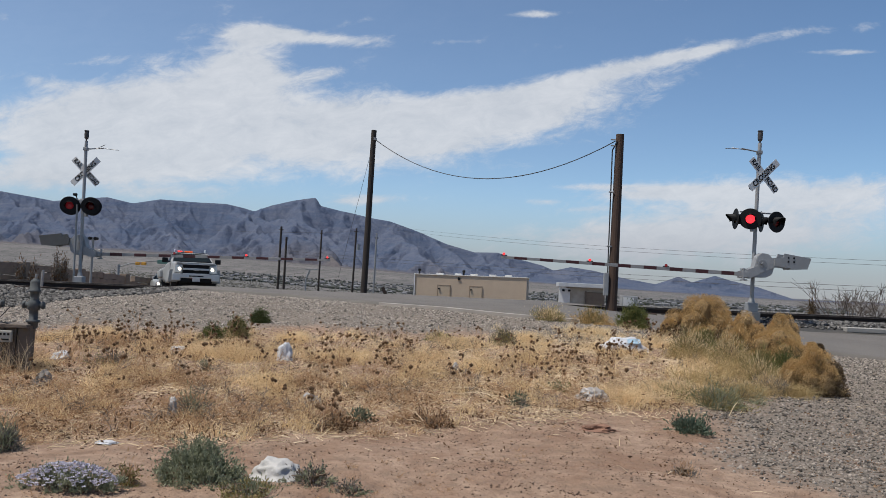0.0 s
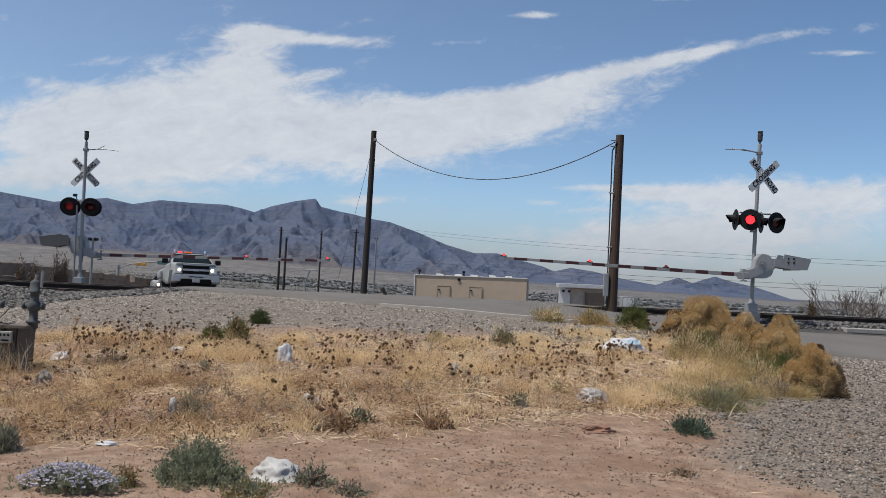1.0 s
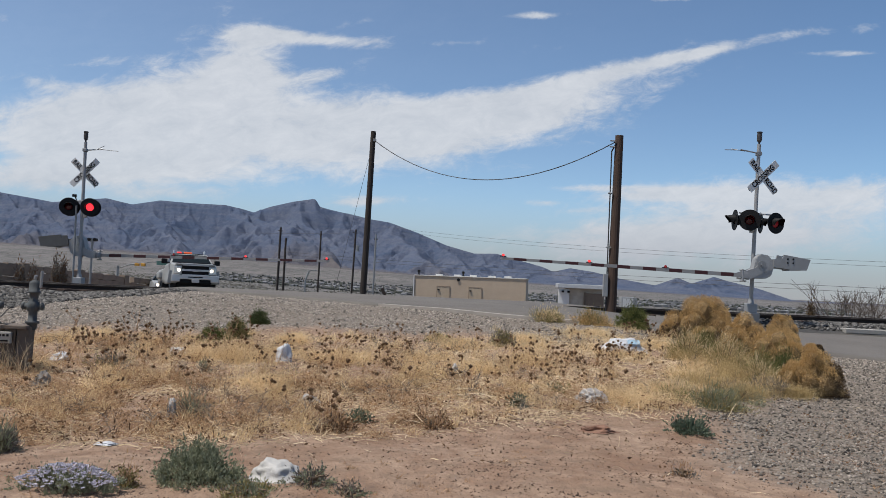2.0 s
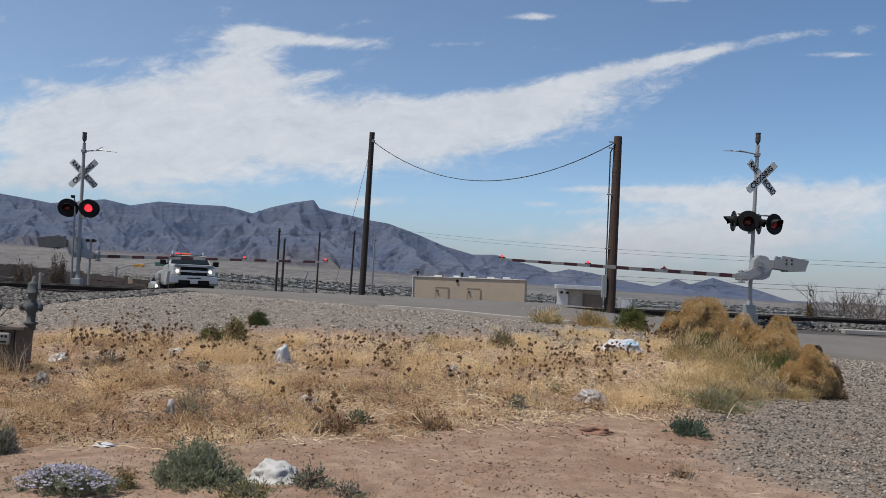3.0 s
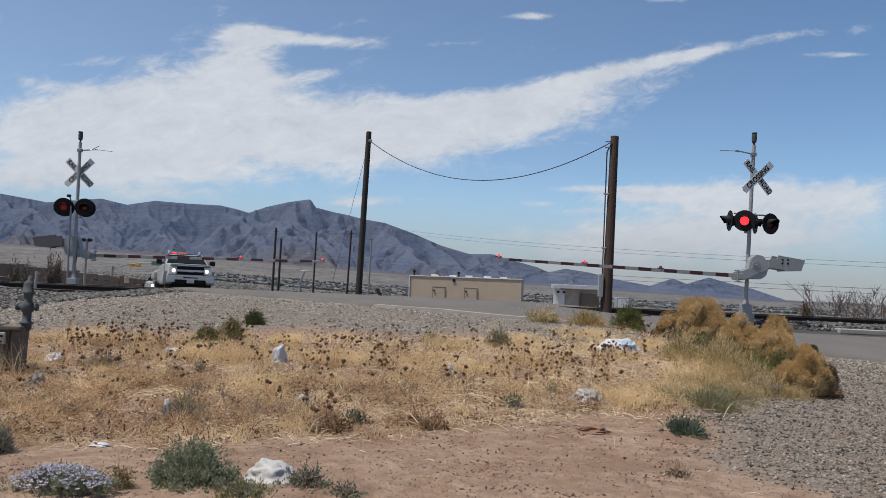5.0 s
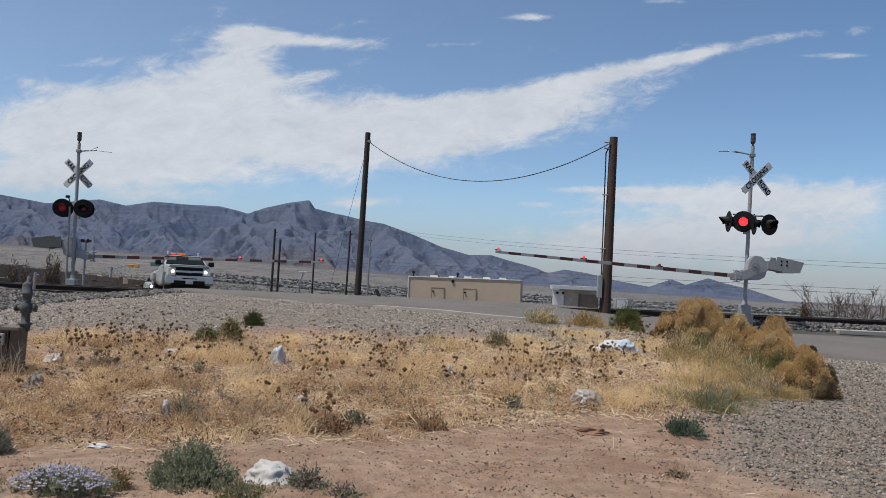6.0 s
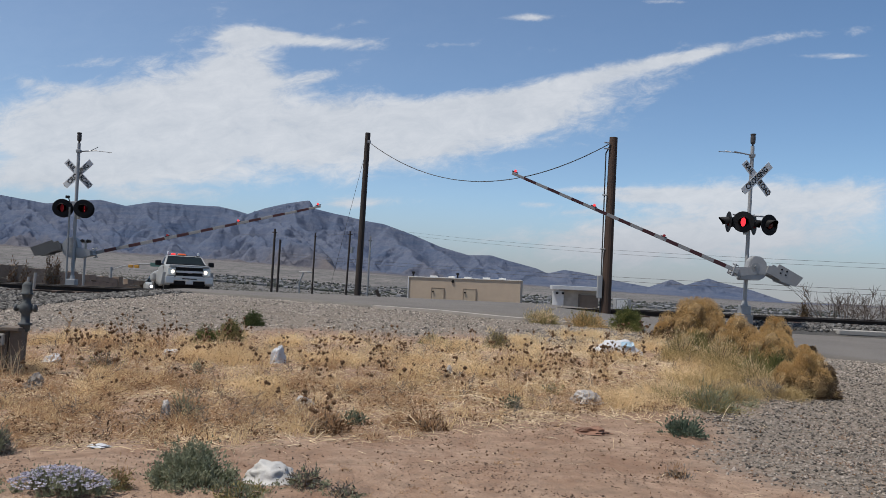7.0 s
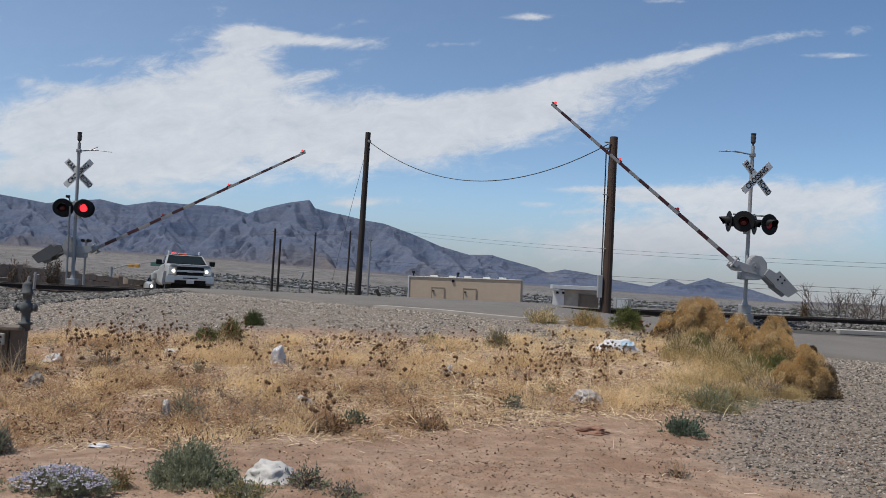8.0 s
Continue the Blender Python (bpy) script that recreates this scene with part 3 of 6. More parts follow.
def stones(name, spots, rng, low, high, material, label, category, block=False):
    """Loose angular stones: broken blocks, or rougher splinters where they are small."""
    n = len(spots)
    base, tris = (CUB_V, CUB_F) if block else (OCT_V, OCT_F)
    c = len(base)
    V = np.repeat(base[None], n, 0) * rng.uniform(0.6, 1.25, (n, c, 3)) + rng.normal(0, 0.18, (n, c, 3))
    V *= rng.uniform(low, high, (n, 1, 1)) * np.concatenate([rng.uniform(0.8, 1.4, (n, 1, 2)), rng.uniform(0.55, 0.95, (n, 1, 1))], 2)
    a, tilt = rng.uniform(0, 6.28, n)[:, None], rng.normal(0, 0.6, n)[:, None]
    x, y, z = V[..., 0], V[..., 1], V[..., 2]
    z2, x2 = z * np.cos(tilt) + x * np.sin(tilt), x * np.cos(tilt) - z * np.sin(tilt)
    V = np.stack([x2 * np.cos(a) - y * np.sin(a), x2 * np.sin(a) + y * np.cos(a), z2], -1) + np.array(spots)[:, None, :]
    F = (tris[None] + (np.arange(n) * c)[:, None, None]).reshape(-1, 3)
    me = bpy.data.meshes.new(name)
    me.vertices.add(n * c)
    me.vertices.foreach_set("co", V.reshape(-1))
    me.loops.add(len(F) * 3)
    me.loops.foreach_set("vertex_index", F.reshape(-1))
    me.polygons.add(len(F))
    me.polygons.foreach_set("loop_start", np.arange(len(F)) * 3)
    me.update(calc_edges=True)
    me.materials.append(material)
    return tagged(new(name, me), label, category, kind="stuff")


PALE_STONE = mat("pale_crushed_stone", (0.31, 0.272, 0.232), 0.9, 0, 0.25, 6, 0.3, rnd=0.8)
STONE = mat("grey_stone", (0.235, 0.203, 0.17), 0.9, 0, 0.25, 6, 0.3, rnd=0.85)
BALLAST = mat("dark_ballast", (0.118, 0.113, 0.107), 0.9, 0, 0.25, 6, 0.3, rnd=0.97)


def scatter(rng, n, xr, yr, keep, lift=0.0):
    out = []
    while len(out) < n:
        x, y = rng.uniform(*xr), rng.uniform(*yr)
        if keep(x, y):
            out.append((x, y, ground_z(x, y) + lift))
    return out


def build_stones():
    rng = np.random.default_rng(4)
    spots = scatter(rng, 17000, (-21, -7.6), (20.2, 26.5), lambda x, y: rng.uniform() < gravel_at(x, y) - 0.9 and not road_in(x, y), 0.015)
    spots += scatter(rng, 6000, (7.3, 24), (24.4, 26.5), lambda x, y: not road_in(x, y), 0.015)
    stones("railway_ballast", spots, rng, 0.03, 0.062, BALLAST, "dark broken ballast stones along the rails", "ballast", True)
    spots = scatter(rng, 56000, (-16, 9), (13, 25), lambda x, y: not road_in(x, y) and rng.uniform() < (gravel_at(x, y) - 0.15) * (0.35 + step(-0.2, 0.3, noise.noise(Vector((x * 0.9, y * 0.9, 3))))), 0.0)
    stones("gravel", spots, rng, 0.008, 0.027, PALE_STONE, "loose grey gravel on the slope below the road", "gravel")
    spots = scatter(rng, 700, (-14, 8), (13, 22), lambda x, y: not road_in(x, y) and rng.uniform() < gravel_at(x, y), 0.01)
    stones("rubble", spots, rng, 0.02, 0.045, PALE_STONE, "larger pale stones scattered on the gravel", "gravel")
    spots = scatter(rng, 36000, (2.0, 11), (5, 17), lambda x, y: not road_in(x, y) and rng.uniform() < gravel_at(x, y) - 0.1, 0.003)
    stones("gravel_apron", spots, rng, 0.006, 0.026, STONE, "loose grey gravel beside the dirt", "gravel")
    brown = mat("brown_pebble", (0.29, 0.20, 0.145), 0.9, 0, 0.2, 6, 0.2, rnd=0.6)
    spots = scatter(rng, 11000, (-6, 6), (4.6, 12), lambda x, y: noise.noise(Vector((x * 1.2, y * 1.2, 4))) + 0.35 > rng.uniform(), 0.002)
    stones("pebbles", spots, rng, 0.002, 0.009, brown, "small brown pebbles and clods on reddish dirt", "pebbles")
    clod = mat("dark_clod", (0.19, 0.122, 0.085), 0.95, 0, 0.3, 8, 0.3, rnd=0.6)
    spots = scatter(rng, 9000, (-5.5, 5.5), (4.6, 10.2), lambda x, y: rng.uniform() < 0.12 + 0.88 * step(0.0, 0.4, noise.noise(Vector((x * 1.1, y * 1.4, 63)))))
    stones("dirt_clods", spots, rng, 0.004, 0.015, clod, "dark clods and small stones on reddish dirt", "clods")


build_stones()

# ---- crossing signals ----


def flash_rows(turns, first_lit, m):
    """Rows that turn a lamp's lit face to the front or away at the given times."""
    rows, lit = [(0.0, m @ pose(0, 0, 0, 0, 0, 0 if first_lit else 180))], first_lit
    base = 0 if first_lit else 180
    for t in turns:
        for k in range(4):
            rows.append((t + k / 30, m @ pose(0, 0, 0, 0, 0, base + 60 * k)))
        base += 180
        lit = not lit
    rows.append((8.0, m @ pose(0, 0, 0, 0, 0, base)))
    return rows


TURNS = [0.35, 0.87, 1.60, 2.20, 2.80, 3.38, 3.90, 4.57, 5.17, 5.73, 6.34, 6.95, 7.54]
MOVES = []


def lamp_head(sig, at, turn, tilt, first_lit, glow):
    """A round black signal lamp: target plate with a hole, housing, hood, and the lens that shows its lit or its dark face."""
    m = pose(*at, tilt, 0, turn)
    spin = Matrix.Rotation(radians(90), 4, "X")
    bm = B()
    lathe(bm, [(0.15, 0.0), (0.325, 0.0), (0.335, -0.01), (0.325, -0.022), (0.15, -0.022), (0.15, 0.0)], 28, spin)
    plate = part("target_plate", bm, BLACK, sig)
    plate.matrix_basis = m
    bm = B()
    lathe(bm, [(0.151, -0.02), (0.165, -0.10), (0.15, -0.20), (0.09, -0.25), (0.0, -0.255)], 20, spin)
    smooth(part("housing", bm, BLACK, plate))
    bm = B()
    n, deep = 16, 0.30
    inner, outer = [], []
    for r, ring in ((0.165, outer), (0.158, inner)):
        for k in range(n + 1):
            a = radians(-20 + 220 * k / n)
            long = deep * (0.45 + 0.55 * max(0.0, math.sin(a)))
            ring.append((bm.verts.new((r * math.cos(a), 0, r * math.sin(a))), bm.verts.new((r * math.cos(a), -long, r * math.sin(a) - 0.03))))
    for k in range(n):
        for ring in (outer, inner):
            bm.faces.new((ring[k][0], ring[k + 1][0], ring[k + 1][1], ring[k][1]))
        bm.faces.new((outer[k][1], outer[k + 1][1], inner[k + 1][1], inner[k][1]))
    smooth(part("hood", bm, BLACK, plate))
    bm = B()
    prof = [(0.0, 0.035), (0.08, 0.028), (0.13, 0.008), (0.14, 0.0)]
    lathe(bm, prof, 20, spin)
    lathe(bm, [(r, -z) for r, z in prof], 20, spin)
    lens = smooth(part("lens", bm, glow, plate, "red signal lens"))
    lens.data.materials.append(REDDARK)
    for p in lens.data.polygons:
        p.material_index = 0 if p.center.y < 0 else 1
    # the two signals do not blink quite together at the end
    last = 7.45 if sig.matrix_basis.translation.x > 0 else 7.55
    MOVES.append((lens, flash_rows(TURNS[:-1] + [last], first_lit, pose(0, 0.05, 0))))


def crossbuck(sig, at, turn):
    hub = part("crossbuck", rod(B(), (0, 0.03, 0), (0, -0.03, 0), 0.03), GALV, sig)
    hub.matrix_basis = pose(*at, 0, 0, turn)
    for k, deg in enumerate((45, -45)):
        bm = B()
        box(bm, (0, 0, 0), (1.34, 0.006, 0.24), bevel=0.002)
        bl = part("blade", bm, WHITE, hub, "white reflective crossbuck blade with black letters")
        bl.matrix_basis = pose(0, -0.02 + 0.012 * k, 0, 0, -deg, 0)
        for side in (1, -1):
            words = ("CROSSING",) if (k == 0) == (side == 1) else ("RAIL", "ROAD")
            for w, x in zip(words, (0,) if len(words) == 1 else (-0.41 * side, 0.41 * side)):
                m = pose(x, -0.005 * side, 0, 90, 0, 0 if side > 0 else 180)
                ob = lettering("lettering", w, 0.235 if len(words) == 1 else 0.225, Matrix(), BLACK, hub)
                ob.matrix_basis = bl.matrix_basis @ m @ Matrix.Diagonal((0.88, 1, 1, 1))


def build_signal(name_label, m, reach, first_lit, lamps, buck_turn, arm_rows, second_pole, weight):
    s = thing("crossing_signal", m, name_label, "crossing signal", "railway crossing signals")
    part("mast", rod(B(), (0, 0, 0.12), (0, 0, 5.35), 0.062, 0.058, 14), ALU, s)
    bm = B()
    box(bm, (0, 0, -0.26), (0.44, 0.44, 0.5), bevel=0.03)
    part("foundation", bm, CONCRETE, s)
    bm = B()
    box(bm, (0, 0, 0.13), (0.33, 0.30, 0.30), bevel=0.03)
    rod(bm, (0, 0, 0.28), (0, 0, 0.42), 0.105, 0.075, 14)
    part("base_casting", bm, ALU, s)
    bm = B()
    rod(bm, (0, 0, 5.33), (0, 0, 5.42), 0.03, 0.03)
    lathe(bm, [(0.0, 5.42), (0.05, 5.42), (0.075, 5.47), (0.08, 5.62), (0.072, 5.70), (0.085, 5.72), (0.085, 5.75), (0.0, 5.75)], 14)
    part("bell", bm, mat("dark_cap", (0.06, 0.055, 0.055), 0.6, 0.3), s, "dark weathered warning bell")
    bm = B()
    rod(bm, (0, -0.05, 5.05), (-0.62, -0.12, 5.12), 0.022)
    rod(bm, (-0.55, -0.1, 5.11), (-1.15, -0.2, 5.07), 0.012)
    rod(bm, (-0.45, -0.02, 5.10), (-0.8, 0.22, 5.19), 0.012)
    box(bm, (0, 0, 5.05), (0.16, 0.16, 0.12), bevel=0.02)
    part("sign_bracket", bm, GALV, s)
    crossbuck(s, (0.03, -0.11, 4.22) if second_pole else (0.13, -0.11, 4.32), buck_turn)
    # crossarm with four lamps
    bm = B()
    box(bm, (0, 0, 3.08), (0.2, 0.2, 0.16), bevel=0.02)
    rod(bm, (-0.52, 0, 3.13), (0.58, 0, 3.13), 0.026)
    rod(bm, (0.55, 0.05, 3.12), (0.55, -0.08, 3.0), 0.022)
    box(bm, (-0.1, -0.02, 2.62), (0.12, 0.12, 0.2), bevel=0.015)
    part("lamp_crossarm", bm, ALU, s)
    for at, turn, lit, glow in lamps:
        lamp_head(s, at, turn, 0, lit, glow)
    # gate mechanism
    bm = B()
    prism(bm, [(-0.42, 1.08), (-0.30, 1.06), (0.16, 1.08), (0.34, 1.18), (0.40, 1.40), (0.38, 1.64), (0.22, 1.82), (-0.02, 1.84), (-0.14, 1.70), (-0.22, 1.36), (-0.42, 1.30)], 0.36, pose(0.08, -0.44, 0))
    bmesh.ops.bevel(bm, geom=bm.edges[:], offset=0.02, segments=2, affect="EDGES")
    part("gate_mechanism", bm, ALU, s, "grey painted gate motor housing")
    bm = B()
    rod(bm, (0.1, -0.47, 1.50), (0.1, -0.44, 1.50), 0.13, 0.13, 20)
    rod(bm, (0.1, -0.55, 1.50), (0.1, -0.02, 1.50), 0.045, 0.045, 12)
    part("shaft_cover", bm, GALV, s)
    path = [(0.02, -0.2, 1.1), (0.06, -0.24, 0.85), (0.04, -0.15, 0.6), (0.02, -0.1, 0.45)]
    if second_pole:
        part("conduit", path_rod(B(), path, 0.028, 8), CABLE, s)
        part("conduit_pipe", rod(B(), (0.18, 0.1, 0.0), (0.18, 0.1, 2.95), 0.035), GALV, s)
        bm = B()
        rod(bm, (0.22, 0, 3.12), (0.30, 0, 3.32), 0.02)
        box(bm, (0.32, 0, 3.33), (0.14, 0.1, 0.1), bevel=0.02)
        part("small_horn", bm, BLACK, s)
    # gate arm, in its own space round the shaft
    shaft = Vector((0.1, -0.24, 1.50))
    root, tip = Vector((-0.50, -0.30, -0.35)), Vector((-reach, -0.30, -0.17))
    bm = B()
    for side in (-1, 1):
        prism(bm, [(-0.62, -0.46), (-0.40, -0.48), (0.10, -0.22), (0.5, -0.06), (0.78, 0.00), (0.78, 0.20), (0.4, 0.17), (0.0, 0.14), (-0.2, -0.10), (-0.62, -0.26)], 0.02, pose(0, 0.20 * side - 0.02, 0))
    box(bm, (-0.55, -0.16, -0.36), (0.20, 0.34, 0.18), bevel=0.02)
    rod(bm, (-0.62, -0.30, -0.54), (-0.62, -0.30, -0.16), 0.035)
    rod(bm, (-0.70, -0.30, -0.52), (-0.50, -0.30, -0.52), 0.02)
    rod(bm, (-0.72, -0.30, -0.19), (-0.52, -0.30, -0.19), 0.02)
    arm = part("gate_arm", bm, ALU, s, "grey steel gate arm bracket with striped boom")
    way = (tip - root).normalized()
    length = (tip - root).length
    turn = way.to_track_quat("X", "Z").to_matrix().to_4x4()
    bands = 19
    for k in range(bands):
        a, b = k / bands, (k + 1) / bands
        h = 0.125 - 0.045 * (a + b) / 2
        bm = B()
        box(bm, ((a + b) / 2 * length, 0, 0), (length / bands, 0.045, h), Matrix.Translation(root) @ turn, bevel=0.006)
        part("boom_band", bm, STRIPE if k % 2 else ARMW, arm, "dark red boom band" if k % 2 else "white boom band")
    for f, lit in ((0.99, True), (0.64, True), (0.33, False)):
        p = root + way * length * f + Vector((0, 0, 0.07))
        bm = B()
        box(bm, p + Vector((0, 0, -0.005)), (0.20, 0.05, 0.03), bevel=0.008)
        part("lamp_base", bm, BLACK, arm)
        bm = B()
        rod(bm, p + Vector((0, -0.035, 0.03)), p + Vector((0, 0.035, 0.03)), 0.042, 0.042, 14)
        part("arm_lamp", bm, LAMPRED if lit else LAMPDIM, arm, "red boom lamp")
    bm = B()
    prism(bm, [(0.36, -0.14), (0.84, -0.19), (0.85, -0.23), (1.38, -0.20), (1.49, 0.14), (0.66, 0.26), (0.62, 0.14), (0.36, 0.10)], 0.06, pose(0, -0.27, 0.09))
    prism(bm, [(0.36, -0.14), (0.84, -0.19), (0.85, -0.23), (1.38, -0.20), (1.49, 0.14), (0.66, 0.26), (0.62, 0.14), (0.36, 0.10)], 0.06, pose(0, 0.21, 0.09))
    box(bm, (0.95, 0, 0.09), (0.2, 0.44, 0.2))
    part("counterweight", bm, weight, arm, "grey steel counterweight plates")
    for x in (0.78, 0.95):
        for z in (0.10, 0.22):
            part("bolt", rod(B(), (x, -0.28, z), (x, -0.262, z), 0.03, 0.03, 8), BLACK, arm)
    lean = 0.9 if second_pole else 1.2
    MOVES.append((arm, [(t, pose(*shaft, 0, a - lean, 0)) for t, a in arm_rows]))
    return s


ROWS_R = [(0.0, 0), (5.7, 0), (5.85, 0.3), (6.0, 1.7), (6.2, 5.1), (6.4, 8.1), (6.6, 11.9), (6.8, 15.9), (7.0, 19.5), (7.2, 23.2), (7.4, 27.1), (7.6, 30.9), (7.8, 34.1), (8.0, 37.1)]
ROWS_L = [(0.0, 0), (5.9, 0), (6.05, 0.3), (6.2, 1.8), (6.4, 4.5), (6.6, 7.5), (6.8, 10.5), (7.0, 13.3), (7.2, 16.0), (7.4, 18.8), (7.6, 21.6), (7.8, 24.1), (8.0, 26.5)]
build_signal("grey railway crossing signal with crossbuck and striped gate, beside brush", pose(9.80, 25.0, 1.05, 0, 1.2, 0), 8.12, True,
             [((-0.25, -0.20, 2.90), -19, True, REDGLOW), ((0.60, -0.16, 2.86), 20, False, REDDIM), ((-0.62, 0.10, 2.90), -94, True, REDDARK), ((0.22, 0.10, 2.86), 54, False, REDDARK)], 13, ROWS_R, False, mat("dull_grey_paint", (0.25, 0.255, 0.26), 0.6, 0.2, 0.15, 3, 0.1))
build_signal("grey railway crossing signal with crossbuck and gate arm, beyond the rails", pose(-13.46, 29.5, 0.80, 0, 0.9, 180), 9.3, False,
             [((0.54, -0.2, 2.90), 20, False, REDGLOW), ((-0.26, -0.2, 2.90), 12, True, REDGLOW), ((-0.36, 0.2, 2.90), 196, False, REDGLOW), ((0.42, 0.2, 2.90), 200, True, REDDIM)], 0, ROWS_L, True, mat("dark_grey_steel", (0.10, 0.10, 0.10), 0.7, 0.3, 0.2, 3, 0.1))


# ---- poles and wires ----


def wire(name, a, b, sag, r, label, n=24, group=""):
    a, b = Vector(a), Vector(b)
    pts = [a.lerp(b, k / n) - Vector((0, 0, sag * 4 * (k / n) * (1 - k / n))) for k in range(n + 1)]
    ob = part(name, tube(B(), pts, r, 6), CABLE, None)
    return tagged(ob, label, "cable", group)


def utility_pole(base, top, r, label, group="", wood=WOOD):
    t = thing("utility_pole", pose(*base), label, "utility pole", group)
    d = Vector(top) - Vector(base)
    part("shaft", rod(B(), (0, 0, -0.3), d, r, r * 0.78, 14), wood, t)
    return t, d


def build_poles():
    t, d = utility_pole((-3.33, 34, 0.2), (-3.22, 34, 7.9), 0.145, "tall dark wooden utility pole behind the crossing", wood=DARKWOOD)
    part("cable_clamp", box(B(), d + Vector((0.08, -0.1, -0.4)), (0.14, 0.12, 0.12), bevel=0.02), GALV, t)
    t, d = utility_pole((5.66, 26.2, 0.75), (5.72, 26.2, 6.7), 0.175, "thick brown wooden utility pole beside the crossing road")
    part("conduit", path_rod(B(), [(-0.19, -0.06, 0), (-0.19, -0.06, 5.4), (-0.05, -0.1, 5.7)], 0.022, 6), CABLE, t)
    bm = B()
    box(bm, (-0.24, -0.1, 0.95), (0.16, 0.14, 0.75), bevel=0.02)
    part("meter_box", bm, ALU, t, "grey metal meter box")
    for z in (5.55, 5.75, 4.0, 2.2):
        part("bracket", rod(B(), (-0.26, -0.1, z), (-0.1, -0.1, z), 0.025), GALV, t)
    wire("overhead_cable", (-3.15, 34, 7.5), (5.55, 26.1, 6.45), 1.47, 0.016, "black sagging overhead cable between two wooden poles")
    wire("guy_wire", (-3.25, 34, 7.2), (-5.6, 40, -0.4), 0.0, 0.008, "thin dark steel guy wire running to the ground", 2)


build_poles()


# ---- vegetation and the rest ----


def mesh_np(name, V, F, material, parent=None):
    """One object from numpy corners (n, 3) and triangles or quads (m, k)."""
    me = bpy.data.meshes.new(name)
    k = F.shape[1]
    me.vertices.add(len(V))
    me.vertices.foreach_set("co", np.ascontiguousarray(V, np.float32).reshape(-1))
    me.loops.add(F.size)
    me.loops.foreach_set("vertex_index", F.reshape(-1).astype(np.int32))
    me.polygons.add(len(F))
    me.polygons.foreach_set("loop_start", np.arange(len(F)) * k)
    me.update(calc_edges=True)
    me.materials.append(material)
    ob = new(name, me)
    ob.parent = parent
    return ob


def unit(v):
    return v / np.maximum(1e-6, np.linalg.norm(v, axis=-1, keepdims=True))


def leaf_arrays(rng, at, way, length, width):
    """Small pointed leaves: four corners each, folded a little along the middle."""
    n = len(at)
    side = unit(np.cross(way, rng.normal(0, 1, (n, 3))))
    up = np.cross(side, way)
    L, W = length[:, None], width[:, None]
    mid = at + way * L * 0.45 + up * W * 0.25
    V = np.stack([at, mid + side * W * 0.5, at + way * L, mid - side * W * 0.5], 1).reshape(-1, 3)
    F = np.arange(n * 4).reshape(-1, 4)
    return V, F


def blade_arrays(rng, at, way, length, width, droop):
    """Grass blades that bend over: two quads and a tip."""
    n = len(at)
    side = unit(np.cross(way, rng.normal(0, 1, (n, 3)))) * width[:, None] * 0.5
    L = length[:, None]
    bend = rng.normal(0, 1, (n, 3)) * np.array([1, 1, 0]) * droop
    p1 = at + way * L * 0.5 + bend * L * 0.12
    p2 = at + way * L + bend * L * 0.5 - np.array([0, 0, 1]) * L * droop * 0.35
    V = np.stack([at - side, at + side, p1 + side * 0.8, p1 - side * 0.8, p2 + side * 0.25, p2 - side * 0.25], 1).reshape(-1, 3)
    k = (np.arange(n) * 6)[:, None]
    F = np.concatenate([k + np.array([0, 1, 2, 3]), k + np.array([3, 2, 4, 5])])
    return V, F


LEAFS = {
    "gold": leaf_mat("rabbitbrush_gold", (0.36, 0.235, 0.10), (0.72, 0.49, 0.225), 0.40),
    "umber": leaf_mat("withered_umber", (0.10, 0.068, 0.04), (0.27, 0.185, 0.105), 0.25),
    "olive": leaf_mat("olive_scrub", (0.17, 0.15, 0.06), (0.36, 0.30, 0.14), 0.35),
    "green": leaf_mat("grey_green_leaf", (0.13, 0.15, 0.092), (0.36, 0.37, 0.25), 0.35),
    "fresh": leaf_mat("fresh_green_leaf", (0.09, 0.105, 0.03), (0.25, 0.25, 0.09), 0.35),
    "blue": leaf_mat("blue_green_leaf", (0.055, 0.085, 0.06), (0.15, 0.185, 0.13), 0.3),
    "straw": leaf_mat("dry_straw", (0.58, 0.42, 0.225), (0.93, 0.76, 0.49), 0.5),
    "tawny": leaf_mat("tawny_grass", (0.33, 0.25, 0.115), (0.60, 0.455, 0.24), 0.4),
    # dark brown of withered shoots, also painted on as shade under the rabbitbrush heads
    "shade_withered": leaf_mat("shaded_withered_shoots", (0.05, 0.036, 0.022), (0.145, 0.098, 0.056), 0.15),
    "pale": leaf_mat("pale_straw", (0.62, 0.48, 0.30), (0.82, 0.69, 0.49), 0.3),
    "russet": leaf_mat("russet_dry_weed", (0.27, 0.155, 0.085), (0.60, 0.41, 0.24), 0.4),
    "brown": leaf_mat("brown_seed_head", (0.075, 0.042, 0.023), (0.20, 0.118, 0.066), 0.15),
    "lilac": leaf_mat("lilac_petal", (0.36, 0.34, 0.43), (0.66, 0.645, 0.71), 0.3),
    "dark": leaf_mat("dark_green_leaf", (0.035, 0.05, 0.018), (0.12, 0.14, 0.055), 0.25),
    "grey": leaf_mat("grey_dry_twig", (0.10, 0.09, 0.08), (0.24, 0.21, 0.18), 0.1)}
TWIG = mat("dry_twig", (0.16, 0.115, 0.075), 0.9, 0, 0.3, 8, 0.2)


